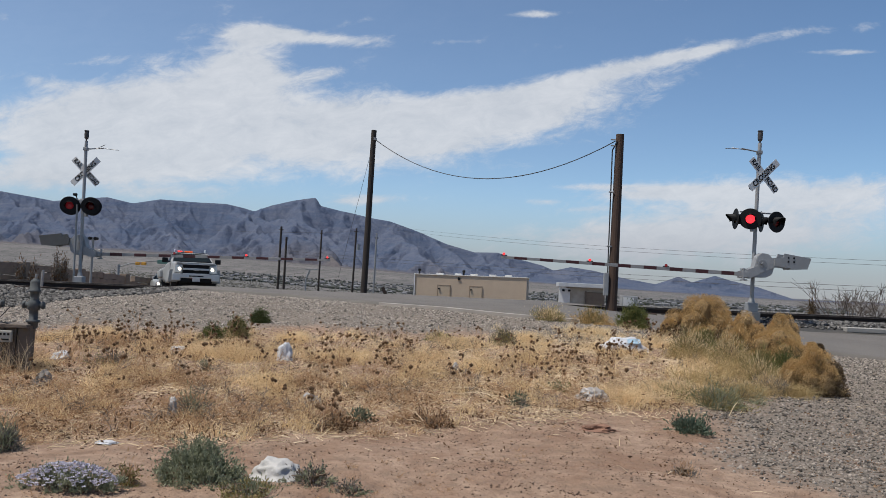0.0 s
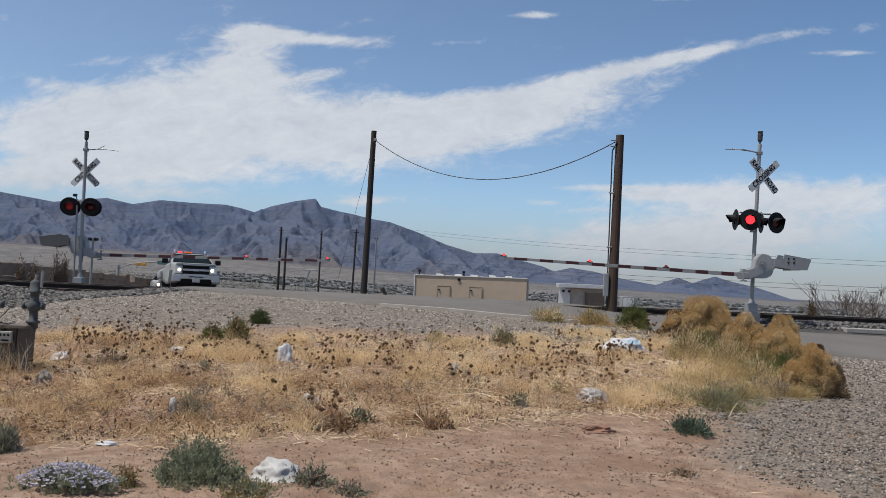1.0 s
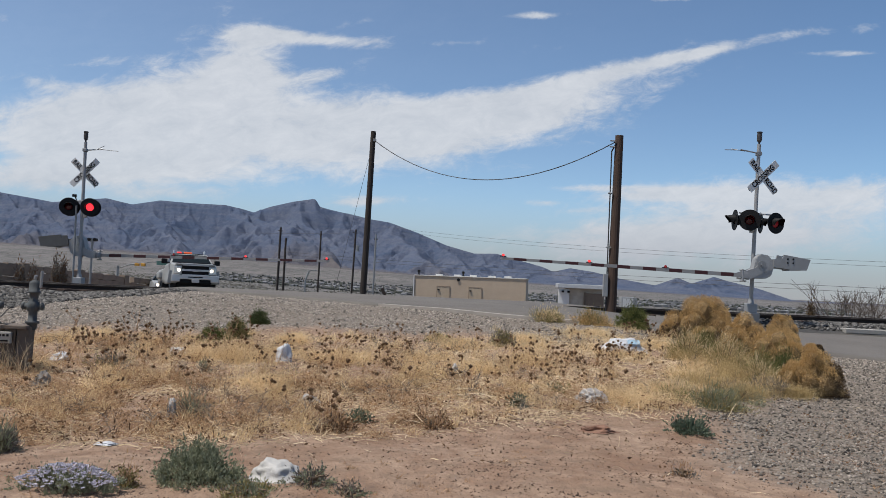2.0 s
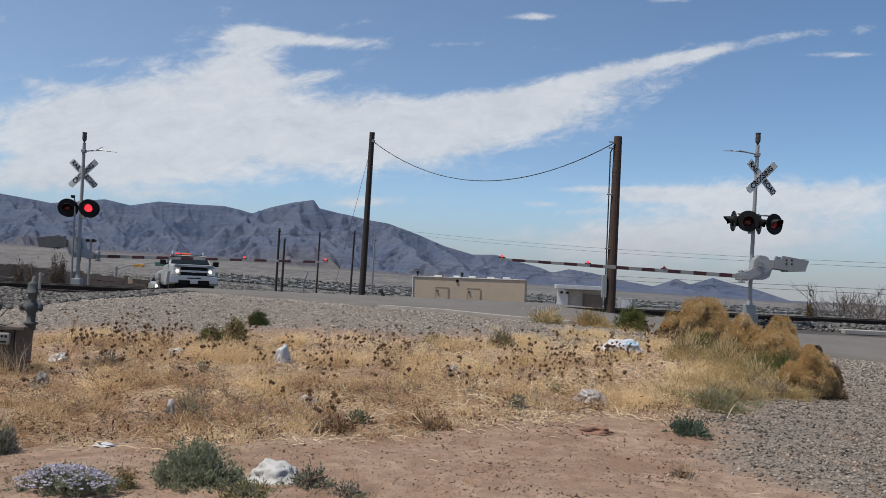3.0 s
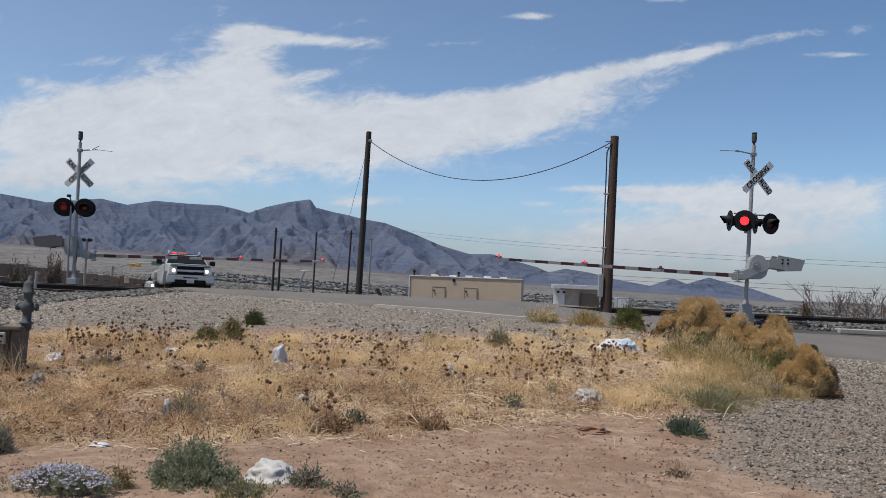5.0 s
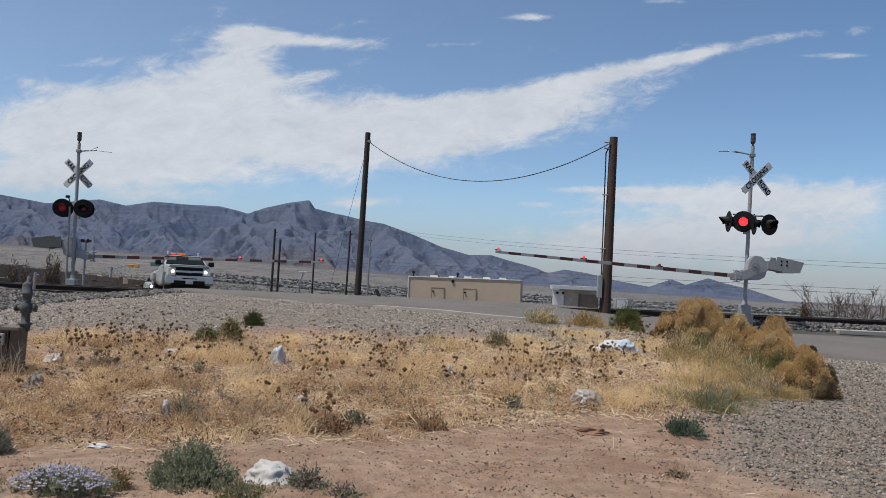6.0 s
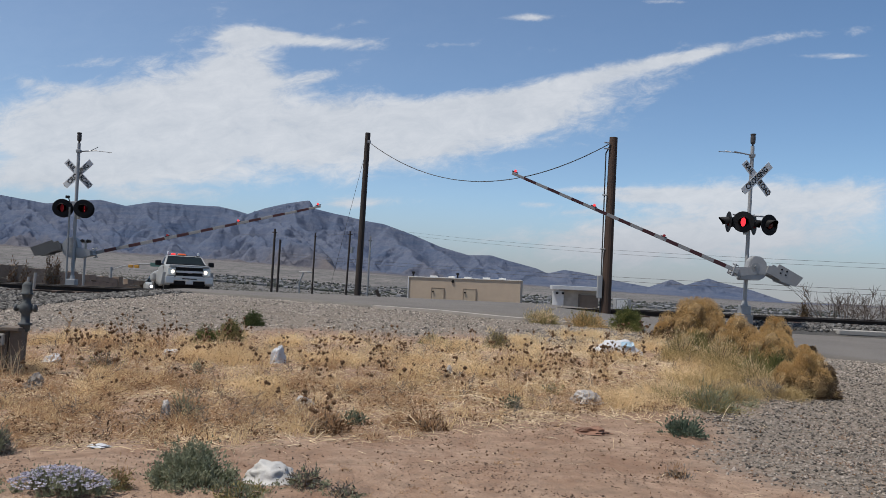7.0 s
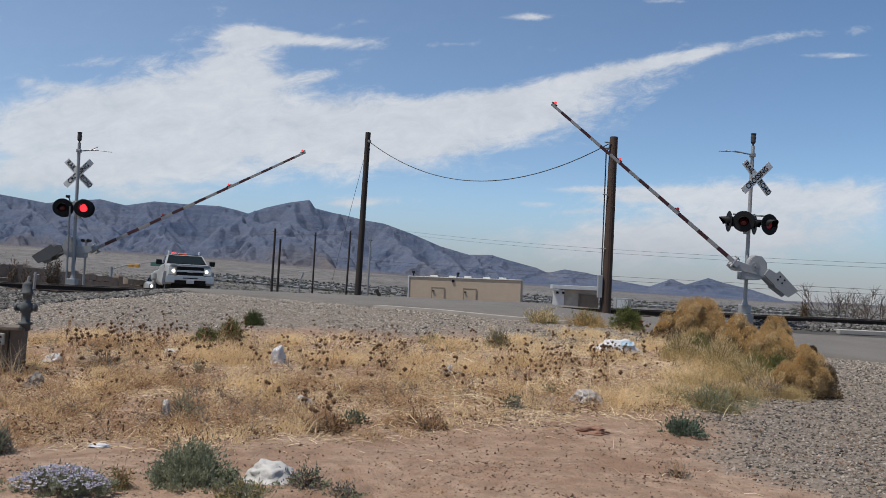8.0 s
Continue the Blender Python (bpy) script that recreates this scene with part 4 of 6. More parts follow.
def shrub(name, x, y, w, h, kind, label, seed, leaves=2600, leaf=(0.05, 0.012), inner="olive", lean=0.55, group="", deep=None, ragged=0.5):
    """A low shrub: woody stems from one root, and a ragged dome of small leaves."""
    rng = np.random.default_rng(seed)
    z = ground_z(x, y)
    t = thing(name, pose(x, y, z - 0.02), label, "shrub", group)
    bm = B()
    rx, ry = w / 2, (deep or w) / 2
    for k in range(16):
        a, e = rng.uniform(0, 6.28), rng.uniform(0.3, 1.0)
        tip = Vector((math.cos(a) * rx * (1 - e * 0.6), math.sin(a) * ry * (1 - e * 0.6), h * e * 0.8))
        mid = tip * 0.5 + Vector((0, 0, 0.03))
        rod(bm, (0, 0, 0), mid, 0.010, 0.007, 5)
        rod(bm, mid, tip, 0.007, 0.003, 5)
    tagged(part("twig_mass", bm, TWIG, t), kind="stuff")
    # sprays: bunches of leaves round many short shoots
    nb = max(24, leaves // 26)
    d = unit(rng.normal(0, 1, (nb, 3)) * np.array([1, 1, 0.9]))
    d[:, 2] = np.abs(d[:, 2])
    r = rng.uniform(0.45, 1.0, nb) ** 0.5
    lump = np.array([1 + ragged * noise.noise(Vector(v) * 2.3 + Vector((seed, 0, 0))) for v in d])
    tips = d * np.array([rx, ry, h]) * (r * lump)[:, None]
    idx = rng.integers(0, nb, leaves)
    out = unit(tips[idx] * np.array([1, 1, 1.3]) / np.array([rx, ry, h]) + np.array([0, 0, lean]))
    spread = leaf[0] * 0.9
    at = tips[idx] - out * rng.uniform(0, 1, leaves)[:, None] * leaf[0] * 2.2 + rng.normal(0, spread, (leaves, 3)) * 0.6
    at[:, 2] = np.maximum(at[:, 2], 0.015)
    way = unit(out + rng.normal(0, 0.55, (leaves, 3)))
    V, F = leaf_arrays(rng, at, way, rng.uniform(0.6, 1.3, leaves) * leaf[0], rng.uniform(0.7, 1.3, leaves) * leaf[1])
    tagged(mesh_np("foliage", V, F, LEAFS[kind], t), kind="stuff")
    if inner:
        n = leaves // 2
        at = rng.normal(0, 0.33, (n, 3)) * np.array([rx, ry, h]) + np.array([0, 0, h * 0.28])
        at[:, 2] = np.abs(at[:, 2])
        way = unit(at / np.array([rx, ry, h]) + rng.normal(0, 0.4, (n, 3)) + np.array([0, 0, 0.8]))
        V, F = leaf_arrays(rng, at, way, rng.uniform(0.8, 1.6, n) * leaf[0], rng.uniform(0.8, 1.4, n) * leaf[1])
        tagged(mesh_np("inner_foliage", V, F, LEAFS[inner], t), kind="stuff")
    return t


def rabbitbrush(x, y, w, h, seed, dark=0.0):
    """A mounded brush: many small rounded heads of fine golden shoots, with a woody skirt and undersides painted in
    shade; dark is the share of withered heads.
    """
    rng = np.random.default_rng(seed)
    t = thing("rabbitbrush", pose(x, y, ground_z(x, y) - 0.03), "mounded golden-brown rabbitbrush in dry bloom, woody base and undersides coloured as in shade", "shrub", "rabbitbrush by the road")
    size = np.array([w / 2, w / 2, h])
    n = int(16 + 16 * w)
    d = unit(rng.normal(0, 1, (n, 3)) * np.array([1, 1, 0.75]))
    d[:, 2] = np.abs(d[:, 2]) * 1.05
    d[0] = (0, 0, 1)
    r = rng.uniform(0.22, 0.38, n)
    c = d * (1.02 - r)[:, None] * rng.uniform(0.66, 1.08, (n, 1))
    # woody stems fanning from the root to every head
    bm = B()
    for p in c * size:
        mid = Vector((p[0] * 0.45, p[1] * 0.45, p[2] * 0.55))
        rod(bm, (0, 0, 0), mid, 0.012, 0.008, 4, False)
        rod(bm, mid, Vector(p), 0.008, 0.003, 4, False)
    tagged(part("twig_mass", bm, TWIG, t), kind="stuff")
    # packed shoots inside each head
    bm = B()
    for q, k in zip(c, r):
        made = bmesh.ops.create_icosphere(bm, subdivisions=2, radius=1)
        for v in made["verts"]:
            p = Vector(q) + v.co * k * (0.74 + 0.16 * noise.noise(v.co * 2.5 + Vector((seed, 0, 0))))
            v.co = Vector((p.x * size[0], p.y * size[1], max(0.03, p.z * size[2])))
    tagged(part("shoot_mass", bm, mat("packed_shoots", (0.25, 0.165, 0.075), 0.95, 0, 0.45, 14, 0.8, fine=90), t), kind="stuff")
    # fine shoots bristling from the heads
    m = int(36000 * w)
    which = rng.integers(0, n, m)
    od = unit(rng.normal(0, 1, (m, 3)) + d[which] * 0.75)
    fluff = rng.uniform(0.74, 1.10, m) ** 1.0
    at = (c[which] + od * (r[which] * fluff)[:, None]) * size
    at[:, 2] = np.maximum(at[:, 2], 0.02)
    way = unit(od * size / size.max() + np.array([0, 0, 0.25]) + rng.normal(0, 0.40, (m, 3)))
    # low and downward-facing shoots get shade painted in; dark heads are the withered ones
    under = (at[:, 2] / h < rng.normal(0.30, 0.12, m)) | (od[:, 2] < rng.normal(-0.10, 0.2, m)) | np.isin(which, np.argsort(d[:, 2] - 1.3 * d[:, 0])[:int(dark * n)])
    for name, keep, kind in (("foliage", ~under, "gold"), ("shaded_dry_skirt", under, "shade_withered")):
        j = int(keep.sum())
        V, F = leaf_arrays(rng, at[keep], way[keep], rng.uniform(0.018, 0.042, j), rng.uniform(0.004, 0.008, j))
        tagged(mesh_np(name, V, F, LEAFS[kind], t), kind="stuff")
    # loose shoots that break the outline
    j = int(700 * w)
    at = (c[rng.integers(0, n, j)] * 1.02) * size
    V, F = blade_arrays(rng, at, unit(at / size + rng.normal(0, 0.3, (j, 3)) + np.array([0, 0, 0.5])), rng.uniform(0.10, 0.22, j) * (0.6 + w * 0.5), rng.uniform(0.003, 0.006, j), 0.4)
    tagged(mesh_np("shoot_fringe", V, F, LEAFS["gold"], t), kind="stuff")


def build_shrubs():
    for k, (x, y, w, h, dark) in enumerate([
            (5.42, 16.5, 1.55, 0.98, 0.0), (6.12, 15.9, 1.10, 0.70, 0.0), (5.62, 14.9, 0.80, 0.55, 0.1), (7.0, 16.2, 0.75, 0.74, 0.1), (6.72, 15.4, 0.70, 0.60, 0.2),
            (5.83, 13.6, 1.10, 0.66, 0.0), (5.42, 11.5, 0.92, 0.66, 0.45), (6.75, 14.3, 0.62, 0.46, 0.6), (4.75, 16.2, 0.60, 0.40, 0.5), (6.3, 14.7, 0.70, 0.52, 0.1), (5.1, 15.6, 0.55, 0.36, 0.3)]):
        rabbitbrush(x, y, w, h, 20 + k, dark)
    for k, (x, y, w, h, kind, inner, n) in enumerate([
            (5.0, 15.0, 0.62, 0.36, "fresh", "olive", 2600), (4.35, 13.8, 0.75, 0.52, "olive", "straw", 3600), (4.85, 13.3, 0.80, 0.48, "olive", "straw", 3600), (5.15, 12.6, 0.55, 0.42, "fresh", "olive", 2400),
            (5.55, 12.7, 0.5, 0.44, "fresh", "dark", 2400), (4.9, 12.2, 0.7, 0.34, "olive", "straw", 2600), (3.55, 10.2, 0.75, 0.19, "green", "tawny", 1300), (4.1, 10.7, 0.8, 0.24, "green", "tawny", 1500), (3.2, 10.6, 0.6, 0.24, "fresh", "straw", 1300), (4.7, 11.2, 0.6, 0.28, "grey", "straw", 1500)]):
        shrub("grassy_bush", x, y, w, h, kind, "olive green bush tangled with dry grass", 40 + k, n, (0.065, 0.006), inner, 0.9, "grassy bushes")
    low = [("green_bush", 4.31, 17.6, 0.72, 0.52, "fresh", "rounded fresh green bush beside the road", 7500, (0.042, 0.012), "dark"),
           ("creosote_bush", -3.55, 15.7, 0.42, 0.30, "dark", "small dark green bush on grey gravel", 4200, (0.026, 0.010), "dark"),
           ("creosote_bush", -3.5, 13.8, 0.46, 0.38, "olive", "small olive bush at the gravel's edge", 5500, (0.026, 0.009), "dark"),
           ("creosote_bush", -3.8, 13.4, 0.52, 0.27, "fresh", "low green bush at the gravel's edge", 4500, (0.032, 0.009), "dark"),
           ("roadside_scrub", 2.5, 18.2, 0.9, 0.32, "olive", "low olive scrub along the road's edge", 2200, (0.06, 0.010), "straw"),
           ("roadside_scrub", 3.45, 17.9, 0.85, 0.36, "gold", "low brown scrub along the road's edge", 2200, (0.06, 0.010), "olive"),
           ("roadside_scrub", 1.18, 14.2, 0.5, 0.30, "olive", "small olive scrub in dry weeds", 1600, (0.05, 0.009), "grey"),
           ("roadside_scrub", 0.0, 14.3, 0.55, 0.16, "fresh", "low pale green scrub in dry weeds", 1200, (0.05, 0.009), "straw"),
           ("sage_bush", -1.76, 6.02, 0.66, 0.27, "green", "grey-green leafy sage bush on bare dirt", 6500, (0.024, 0.013), "green"),
           ("sage_bush", -0.92, 6.10, 0.46, 0.17, "green", "small grey-green sage plant on bare dirt", 800, (0.022, 0.011), "grey"),
           ("sage_bush", -0.60, 5.90, 0.30, 0.11, "green", "small grey-green sage plant on bare dirt", 420, (0.022, 0.010), "grey"),
           ("sage_bush", -1.3, 5.72, 0.44, 0.11, "olive", "low sprawling sage plant on bare dirt", 900, (0.03, 0.009), "green"),
           ("sage_bush", -2.2, 5.8, 0.2, 0.17, "olive", "thin sage sprig on bare dirt", 400, (0.03, 0.008), "russet"),
           ("dark_scrub", -3.62, 6.7, 0.32, 0.24, "grey", "dark dry scrub on bare dirt", 1300, (0.05, 0.008), "green"),
           ("creeping_plant", 2.86, 8.95, 0.46, 0.17, "blue", "low blue-green creeping plant at the gravel", 2200, (0.038, 0.016), "blue"),
           ("creeping_plant", -0.82, 8.8, 0.28, 0.16, "blue", "small dark green leafy plant in dry weeds", 420, (0.045, 0.02), "green"),
           ("creeping_plant", 1.0, 9.7, 0.26, 0.15, "blue", "small dark green leafy plant in dry weeds", 380, (0.045, 0.018), "green"),
           ("creeping_plant", 1.64, 10.7, 0.32, 0.12, "fresh", "small green plant in dry weeds", 420, (0.04, 0.016), "green"),
           ("tangled_weed", -2.6, 8.5, 0.42, 0.30, "grey", "grey-green tangled weed in dry grass", 1500, (0.06, 0.006), "green"),
           ("tangled_weed", 3.55, 10.1, 0.72, 0.28, "olive", "grey-green tangled weed below the brush", 2600, (0.08, 0.007), "green"),
           ("tangled_weed", -3.17, 10.9, 0.22, 0.2, "green", "small grey-green weed in dry grass", 500, (0.04, 0.008), "grey"),
           ("tangled_weed", -4.6, 11.2, 0.6, 0.22, "olive", "grey-green tangled weed beside the post", 1500, (0.06, 0.007), "grey"),
           ("tangled_weed", -1.05, 8.35, 0.5, 0.2, "brown", "dark withered weed on the dirt's edge", 1100, (0.06, 0.012), "russet"),
           ("tangled_weed", 0.0, 8.7, 0.6, 0.16, "brown", "dark withered weed on the dirt's edge", 800, (0.05, 0.012), "russet"),
           ("tangled_weed", 2.2, 7.0, 0.32, 0.12, "grey", "dry grey weed on reddish dirt", 350, (0.05, 0.006), "russet")]
    for k, (name, x, y, w, h, kind, label, n, leaf, inner) in enumerate(low):
        loose = name in ("tangled_weed", "creeping_plant")
        shrub(name, x, y, w, h, kind, label, 60 + k, int(n * 0.55) if loose else n, leaf, inner, 0.6, name.replace("_", " ") + " plants", ragged=1.1 if loose else 0.5)
    # mound of lilac flowers
    t = shrub("flowering_plant", -2.55, 5.62, 0.78, 0.16, "green", "low mound of lilac flowers on bare dirt", 99, 2500, (0.025, 0.009), "green", 0.8, deep=0.4)
    rng = np.random.default_rng(7)
    n = 420
    a, r = rng.uniform(0, 6.28, n), np.sqrt(rng.uniform(0, 1, n))
    c = np.stack([np.cos(a) * r * 0.36, np.sin(a) * r * 0.18, 0.17 * (1 - 0.7 * r * r) + rng.uniform(0, 0.02, n)], 1)
    VV, FF = [], []
    for k in range(5):
        way = unit(np.stack([np.cos(k * 1.256 + a), np.sin(k * 1.256 + a), np.full(n, 0.35)], 1))
        V, F = leaf_arrays(rng, c, way, np.full(n, 0.017), np.full(n, 0.014))
        FF.append(F + sum(len(v) for v in VV))
        VV.append(V)
    tagged(mesh_np("petals", np.concatenate(VV), np.concatenate(FF), LEAFS["lilac"], t, ), "pale lilac petals", kind="stuff")


build_shrubs()


def field(rng, n, xr, yr, density):
    out = np.empty((n, 3))
    k = 0
    while k < n:
        x, y = rng.uniform(*xr), rng.uniform(*yr)
        if rng.uniform() < density(x, y) and not road_in(x, y):
            out[k] = (x, y, ground_z(x, y) - 0.005)
            k += 1
    return out


# stands of withered sunflowers: centre, spread across and in depth, number of plants
SUNFLOWERS = [(-5.2, 12.6, 0.9, 1.0, 34), (-4.2, 12.9, 0.9, 1.0, 34), (-3.3, 12.3, 0.8, 0.8, 18), (-4.9, 11.2, 1.0, 0.7, 16), (-3.6, 10.6, 1.2, 0.8, 14),
              (-1.6, 13.2, 0.7, 0.7, 24), (-0.6, 13.0, 0.7, 0.7, 20), (0.2, 13.9, 0.8, 0.6, 9), (-2.4, 11.3, 0.6, 0.6, 9), (-1.6, 11.0, 0.6, 0.6, 16), (-0.6, 10.8, 0.7, 0.7, 14),
              (0.2, 10.3, 0.6, 0.6, 9), (1.3, 12.2, 0.8, 0.7, 22), (2.1, 12.4, 0.8, 0.8, 26), (2.9, 13.2, 0.8, 0.8, 26), (2.5, 11.2, 0.8, 0.6, 20), (1.4, 10.9, 0.6, 0.5, 14),
              (3.3, 15.2, 0.8, 0.6, 16), (4.2, 15.4, 0.5, 0.5, 12), (2.0, 14.8, 1.0, 0.6, 10), (-1.15, 8.35, 0.35, 0.25, 9), (-2.0, 9.6, 1.0, 0.5, 10), (-4.2, 9.2, 1.4, 0.6, 14)]


def build_weeds():
    rng = np.random.default_rng(11)

    def tufts(n, per, xr, yr, density, spread):
        c = field(rng, n, xr, yr, density)
        p = np.repeat(c, per, 0)
        p[:, :2] += rng.normal(0, spread, (len(p), 2))
        return p

    def up(n, lean):
        return unit(rng.normal(0, lean, (n, 3)) * np.array([1, 1, 0.2]) + np.array([0.08, 0, 1]))

    # straw-coloured grass in tufts
    p = tufts(1700, 34, (-13, 7), (7, 18), lambda x, y: weed_density(x, y) * lin(y, [7.5, 9.3, 10.6], [0.22, 0.5, 1.0]) * (0.07 + 0.93 * step(-0.08, 0.32, noise.noise(Vector((x * 1.1, y * 1.1, 8))))), 0.055)
    n = len(p)
    V, F = blade_arrays(rng, p, up(n, 0.38), rng.uniform(0.5, 1.1, n) * np.repeat(rng.uniform(0.10, 0.30, n // 34), 34), rng.uniform(0.003, 0.007, n), 0.8)
    tagged(mesh_np("dry_grass", V, F, LEAFS["straw"]), "straw-coloured dry grass in tufts on reddish dirt", "grass", kind="stuff")
    # thick stands of taller grass
    spots = [(3.9, 11.5, 0.45, 0.42), (2.55, 10.2, 0.42, 0.34), (-2.9, 11.8, 0.4, 0.3), (-2.2, 10.2, 0.4, 0.22), (-2.5, 13.6, 0.3, 0.3), (-0.2, 12.5, 0.5, 0.24), (4.3, 11.0, 0.3, 0.28),
             (0.6, 12.0, 0.45, 0.24), (4.6, 12.4, 0.4, 0.42), (4.9, 13.2, 0.4, 0.42), (4.3, 13.6, 0.35, 0.36), (5.1, 12.0, 0.3, 0.34), (-1.3, 12.2, 0.4, 0.24), (-3.6, 12.2, 0.4, 0.28), (1.5, 12.8, 0.5, 0.24), (3.1, 10.9, 0.3, 0.3), (5.0, 11.1, 0.25, 0.28)]
    for name, kind, label, some in (("tall_dry_grass", "straw", "thick golden stands of tall dry grass", [q for q in spots if q[0] < 3.5]),
                                    ("tawny_grass", "tawny", "tawny grass leaning out of the brush", [q for q in spots if q[0] >= 3.5])):
        P, H = [], []
        for x, y, r, h in some:
            for _ in range(900):
                a, b = rng.normal(0, r * 0.5, 2)
                P.append((x + a, y + b, ground_z(x + a, y + b)))
                H.append(h * rng.uniform(0.4, 1.1))
        P, H = np.array(P), np.array(H)
        V, F = blade_arrays(rng, P, up(len(P), 0.40), H, rng.uniform(0.003, 0.006, len(P)), 0.9)
        tagged(mesh_np(name, V, F, LEAFS[kind]), label, "grass", kind="stuff")
    # russet weeds with small leaves
    p = tufts(900, 26, (-9, 3.5), (6.6, 13), lambda x, y: weed_density(x, y) * lin(x, [-9, -1, 3], [1, 0.55, 0.3]), 0.07)
    n = len(p)
    V, F = blade_arrays(rng, p, up(n, 0.6), rng.uniform(0.06, 0.24, n), rng.uniform(0.003, 0.006, n), 0.9)
    V2, F2 = leaf_arrays(rng, np.repeat(p, 2, 0) + rng.normal(0, 0.06, (2 * n, 3)) * np.array([1, 1, 0]) + np.stack([np.zeros(2 * n)] * 2 + [rng.uniform(0.0, 0.2, 2 * n)], 1),
                         unit(rng.normal(0, 1, (2 * n, 3))), rng.uniform(0.015, 0.04, 2 * n), rng.uniform(0.004, 0.012, 2 * n))
    tagged(mesh_np("russet_weeds", np.concatenate([V, V2]), np.concatenate([F, F2 + len(V)]), LEAFS["russet"]), "tangled russet dry weeds on reddish dirt", "weeds", kind="stuff")
    # low reddish twiggy weeds in patches along the front of the straw
    p = tufts(420, 24, (-6.5, 2.5), (7.0, 10.6), lambda x, y: step(0.0, 0.4, weed_density(x, y + 0.3)) * step(-0.1, 0.3, noise.noise(Vector((x * 0.9, y * 1.3, 71)))) * lin(x, [-6, -1, 2], [1, 0.7, 0.4]), 0.06)
    n = len(p)
    V, F = blade_arrays(rng, p, up(n, 0.8), rng.uniform(0.05, 0.22, n), rng.uniform(0.003, 0.007, n), 0.6)
    tagged(mesh_np("twiggy_weeds", V, F, LEAFS["russet"]), "low reddish twiggy weeds along the bare dirt", "weeds", kind="stuff")
    # litter of broken stalks lying on the dirt
    n = 32000
    p = field(rng, n, (-9, 6), (6.3, 16.5), lambda x, y: min(1.0, weed_density(x, y + 0.35) + 0.004))
    way = unit(rng.normal(0, 1, (n, 3)) * np.array([1, 1, 0.22]) + np.array([0, 0, 0.16]))
    V, F = blade_arrays(rng, p + np.array([0, 0, 0.015]), way, rng.uniform(0.05, 0.28, n), rng.uniform(0.003, 0.009, n), 0.5)
    tagged(mesh_np("straw_litter", V, F, LEAFS["pale"]), "broken pale stalks lying on the dirt", "plant litter", kind="stuff")
    # stout bleached stalks
    P, W, L = [], [], []
    for x, y, m, ln in [(2.7, 11.7, 80, 0.8), (3.1, 12.7, 60, 0.75), (1.7, 11.0, 80, 0.6), (1.0, 10.4, 80, 0.55), (0.3, 9.8, 70, 0.5), (3.5, 14.8, 60, 0.6), (-1.2, 10.5, 50, 0.45), (-2.0, 9.4, 40, 0.4), (0.9, 13.4, 24, 0.6), (2.2, 13.2, 50, 0.6), (1.0, 12.0, 50, 0.5), (-0.6, 9.3, 50, 0.4)]:
        for _ in range(m):
            a, b = rng.normal(0, 0.45, 2)
            P.append((x + a, y + b, ground_z(x + a, y + b) + rng.uniform(0.01, 0.12)))
            W.append(rng.normal(0, 1, 3) * np.array([1, 1, 0.38]) + np.array([-0.3, 0.2, 0.22]))
            L.append(ln * rng.uniform(0.2, 0.75))
    n = len(P)
    V, F = blade_arrays(rng, np.array(P), unit(np.array(W)), np.array(L), rng.uniform(0.005, 0.011, n), 0.7)
    tagged(mesh_np("bleached_stalks", V, F, LEAFS["pale"]), "stout bleached stalks fallen across the weeds", "plant litter", kind="stuff")
    # withered sunflowers in clumps: forking stems, dark nodding heads, curled leaves
    stem_p, stem_w, stem_l, head_p, leaf_p = [], [], [], [], []
    for cx, cy, rx, ry, count in SUNFLOWERS:
        for _ in range(int(count * 0.72)):
            x, y = cx + rng.normal(0, rx * 0.42), cy + rng.normal(0, ry * 0.42)
            if road_in(x, y):
                continue
            root = np.array((x, y, ground_z(x, y) - 0.01))
            way = unit(rng.normal(0, 1, 3) * np.array([0.38, 0.38, 0.1]) + np.array([0.1, 0, 1]))
            tall = rng.uniform(0.20, 0.50)
            stem_p.append(root), stem_w.append(way), stem_l.append(tall)
            head_p.append(root + way * tall)
            for _ in range(rng.integers(1, 4)):
                f = rng.uniform(0.35, 0.9)
                a = root + way * tall * f
                fork = unit(way + rng.normal(0, 0.75, 3))
                reach = tall * rng.uniform(0.2, 0.5)
                stem_p.append(a), stem_w.append(fork), stem_l.append(reach)
                if rng.uniform() < 0.75:
                    head_p.append(a + fork * reach)
            for _ in range(2):
                leaf_p.append(root + way * tall * rng.uniform(0.15, 0.9) + rng.normal(0, 0.02, 3))
    P, W, L = np.array(stem_p), np.array(stem_w), np.array(stem_l)
    V, F = blade_arrays(rng, P, W, L, rng.uniform(0.005, 0.010, len(P)), 0.12)
    V2, F2 = blade_arrays(rng, P, W, L, rng.uniform(0.005, 0.010, len(P)), 0.12)
    tagged(mesh_np("sunflower_stems", np.concatenate([V, V2]), np.concatenate([F, F2 + len(V)]), LEAFS["russet"]), "forking brown stems of withered wild sunflowers", "weeds", kind="stuff")
    H = np.array(head_p)
    m = len(H)
    tilt = unit(rng.normal(0, 0.6, (m, 3)) + np.array([0, -0.4, 0.3]))
    r = rng.uniform(0.017, 0.036, m)
    OV = np.repeat(OCT_V[None], m, 0) * rng.uniform(0.7, 1.2, (m, 6, 3))
    OV = (OV - 0.3 * (OV * tilt[:, None]).sum(-1, keepdims=True) * tilt[:, None]) * r[:, None, None] + H[:, None]
    OF = (OCT_F[None] + (np.arange(m) * 6)[:, None, None]).reshape(-1, 3)
    tagged(mesh_np("seed_heads", OV.reshape(-1, 3), OF, LEAFS["brown"]), "dark brown seed heads of withered wild sunflowers", "seed heads", kind="stuff")
    ring = np.repeat(H, 7, 0)
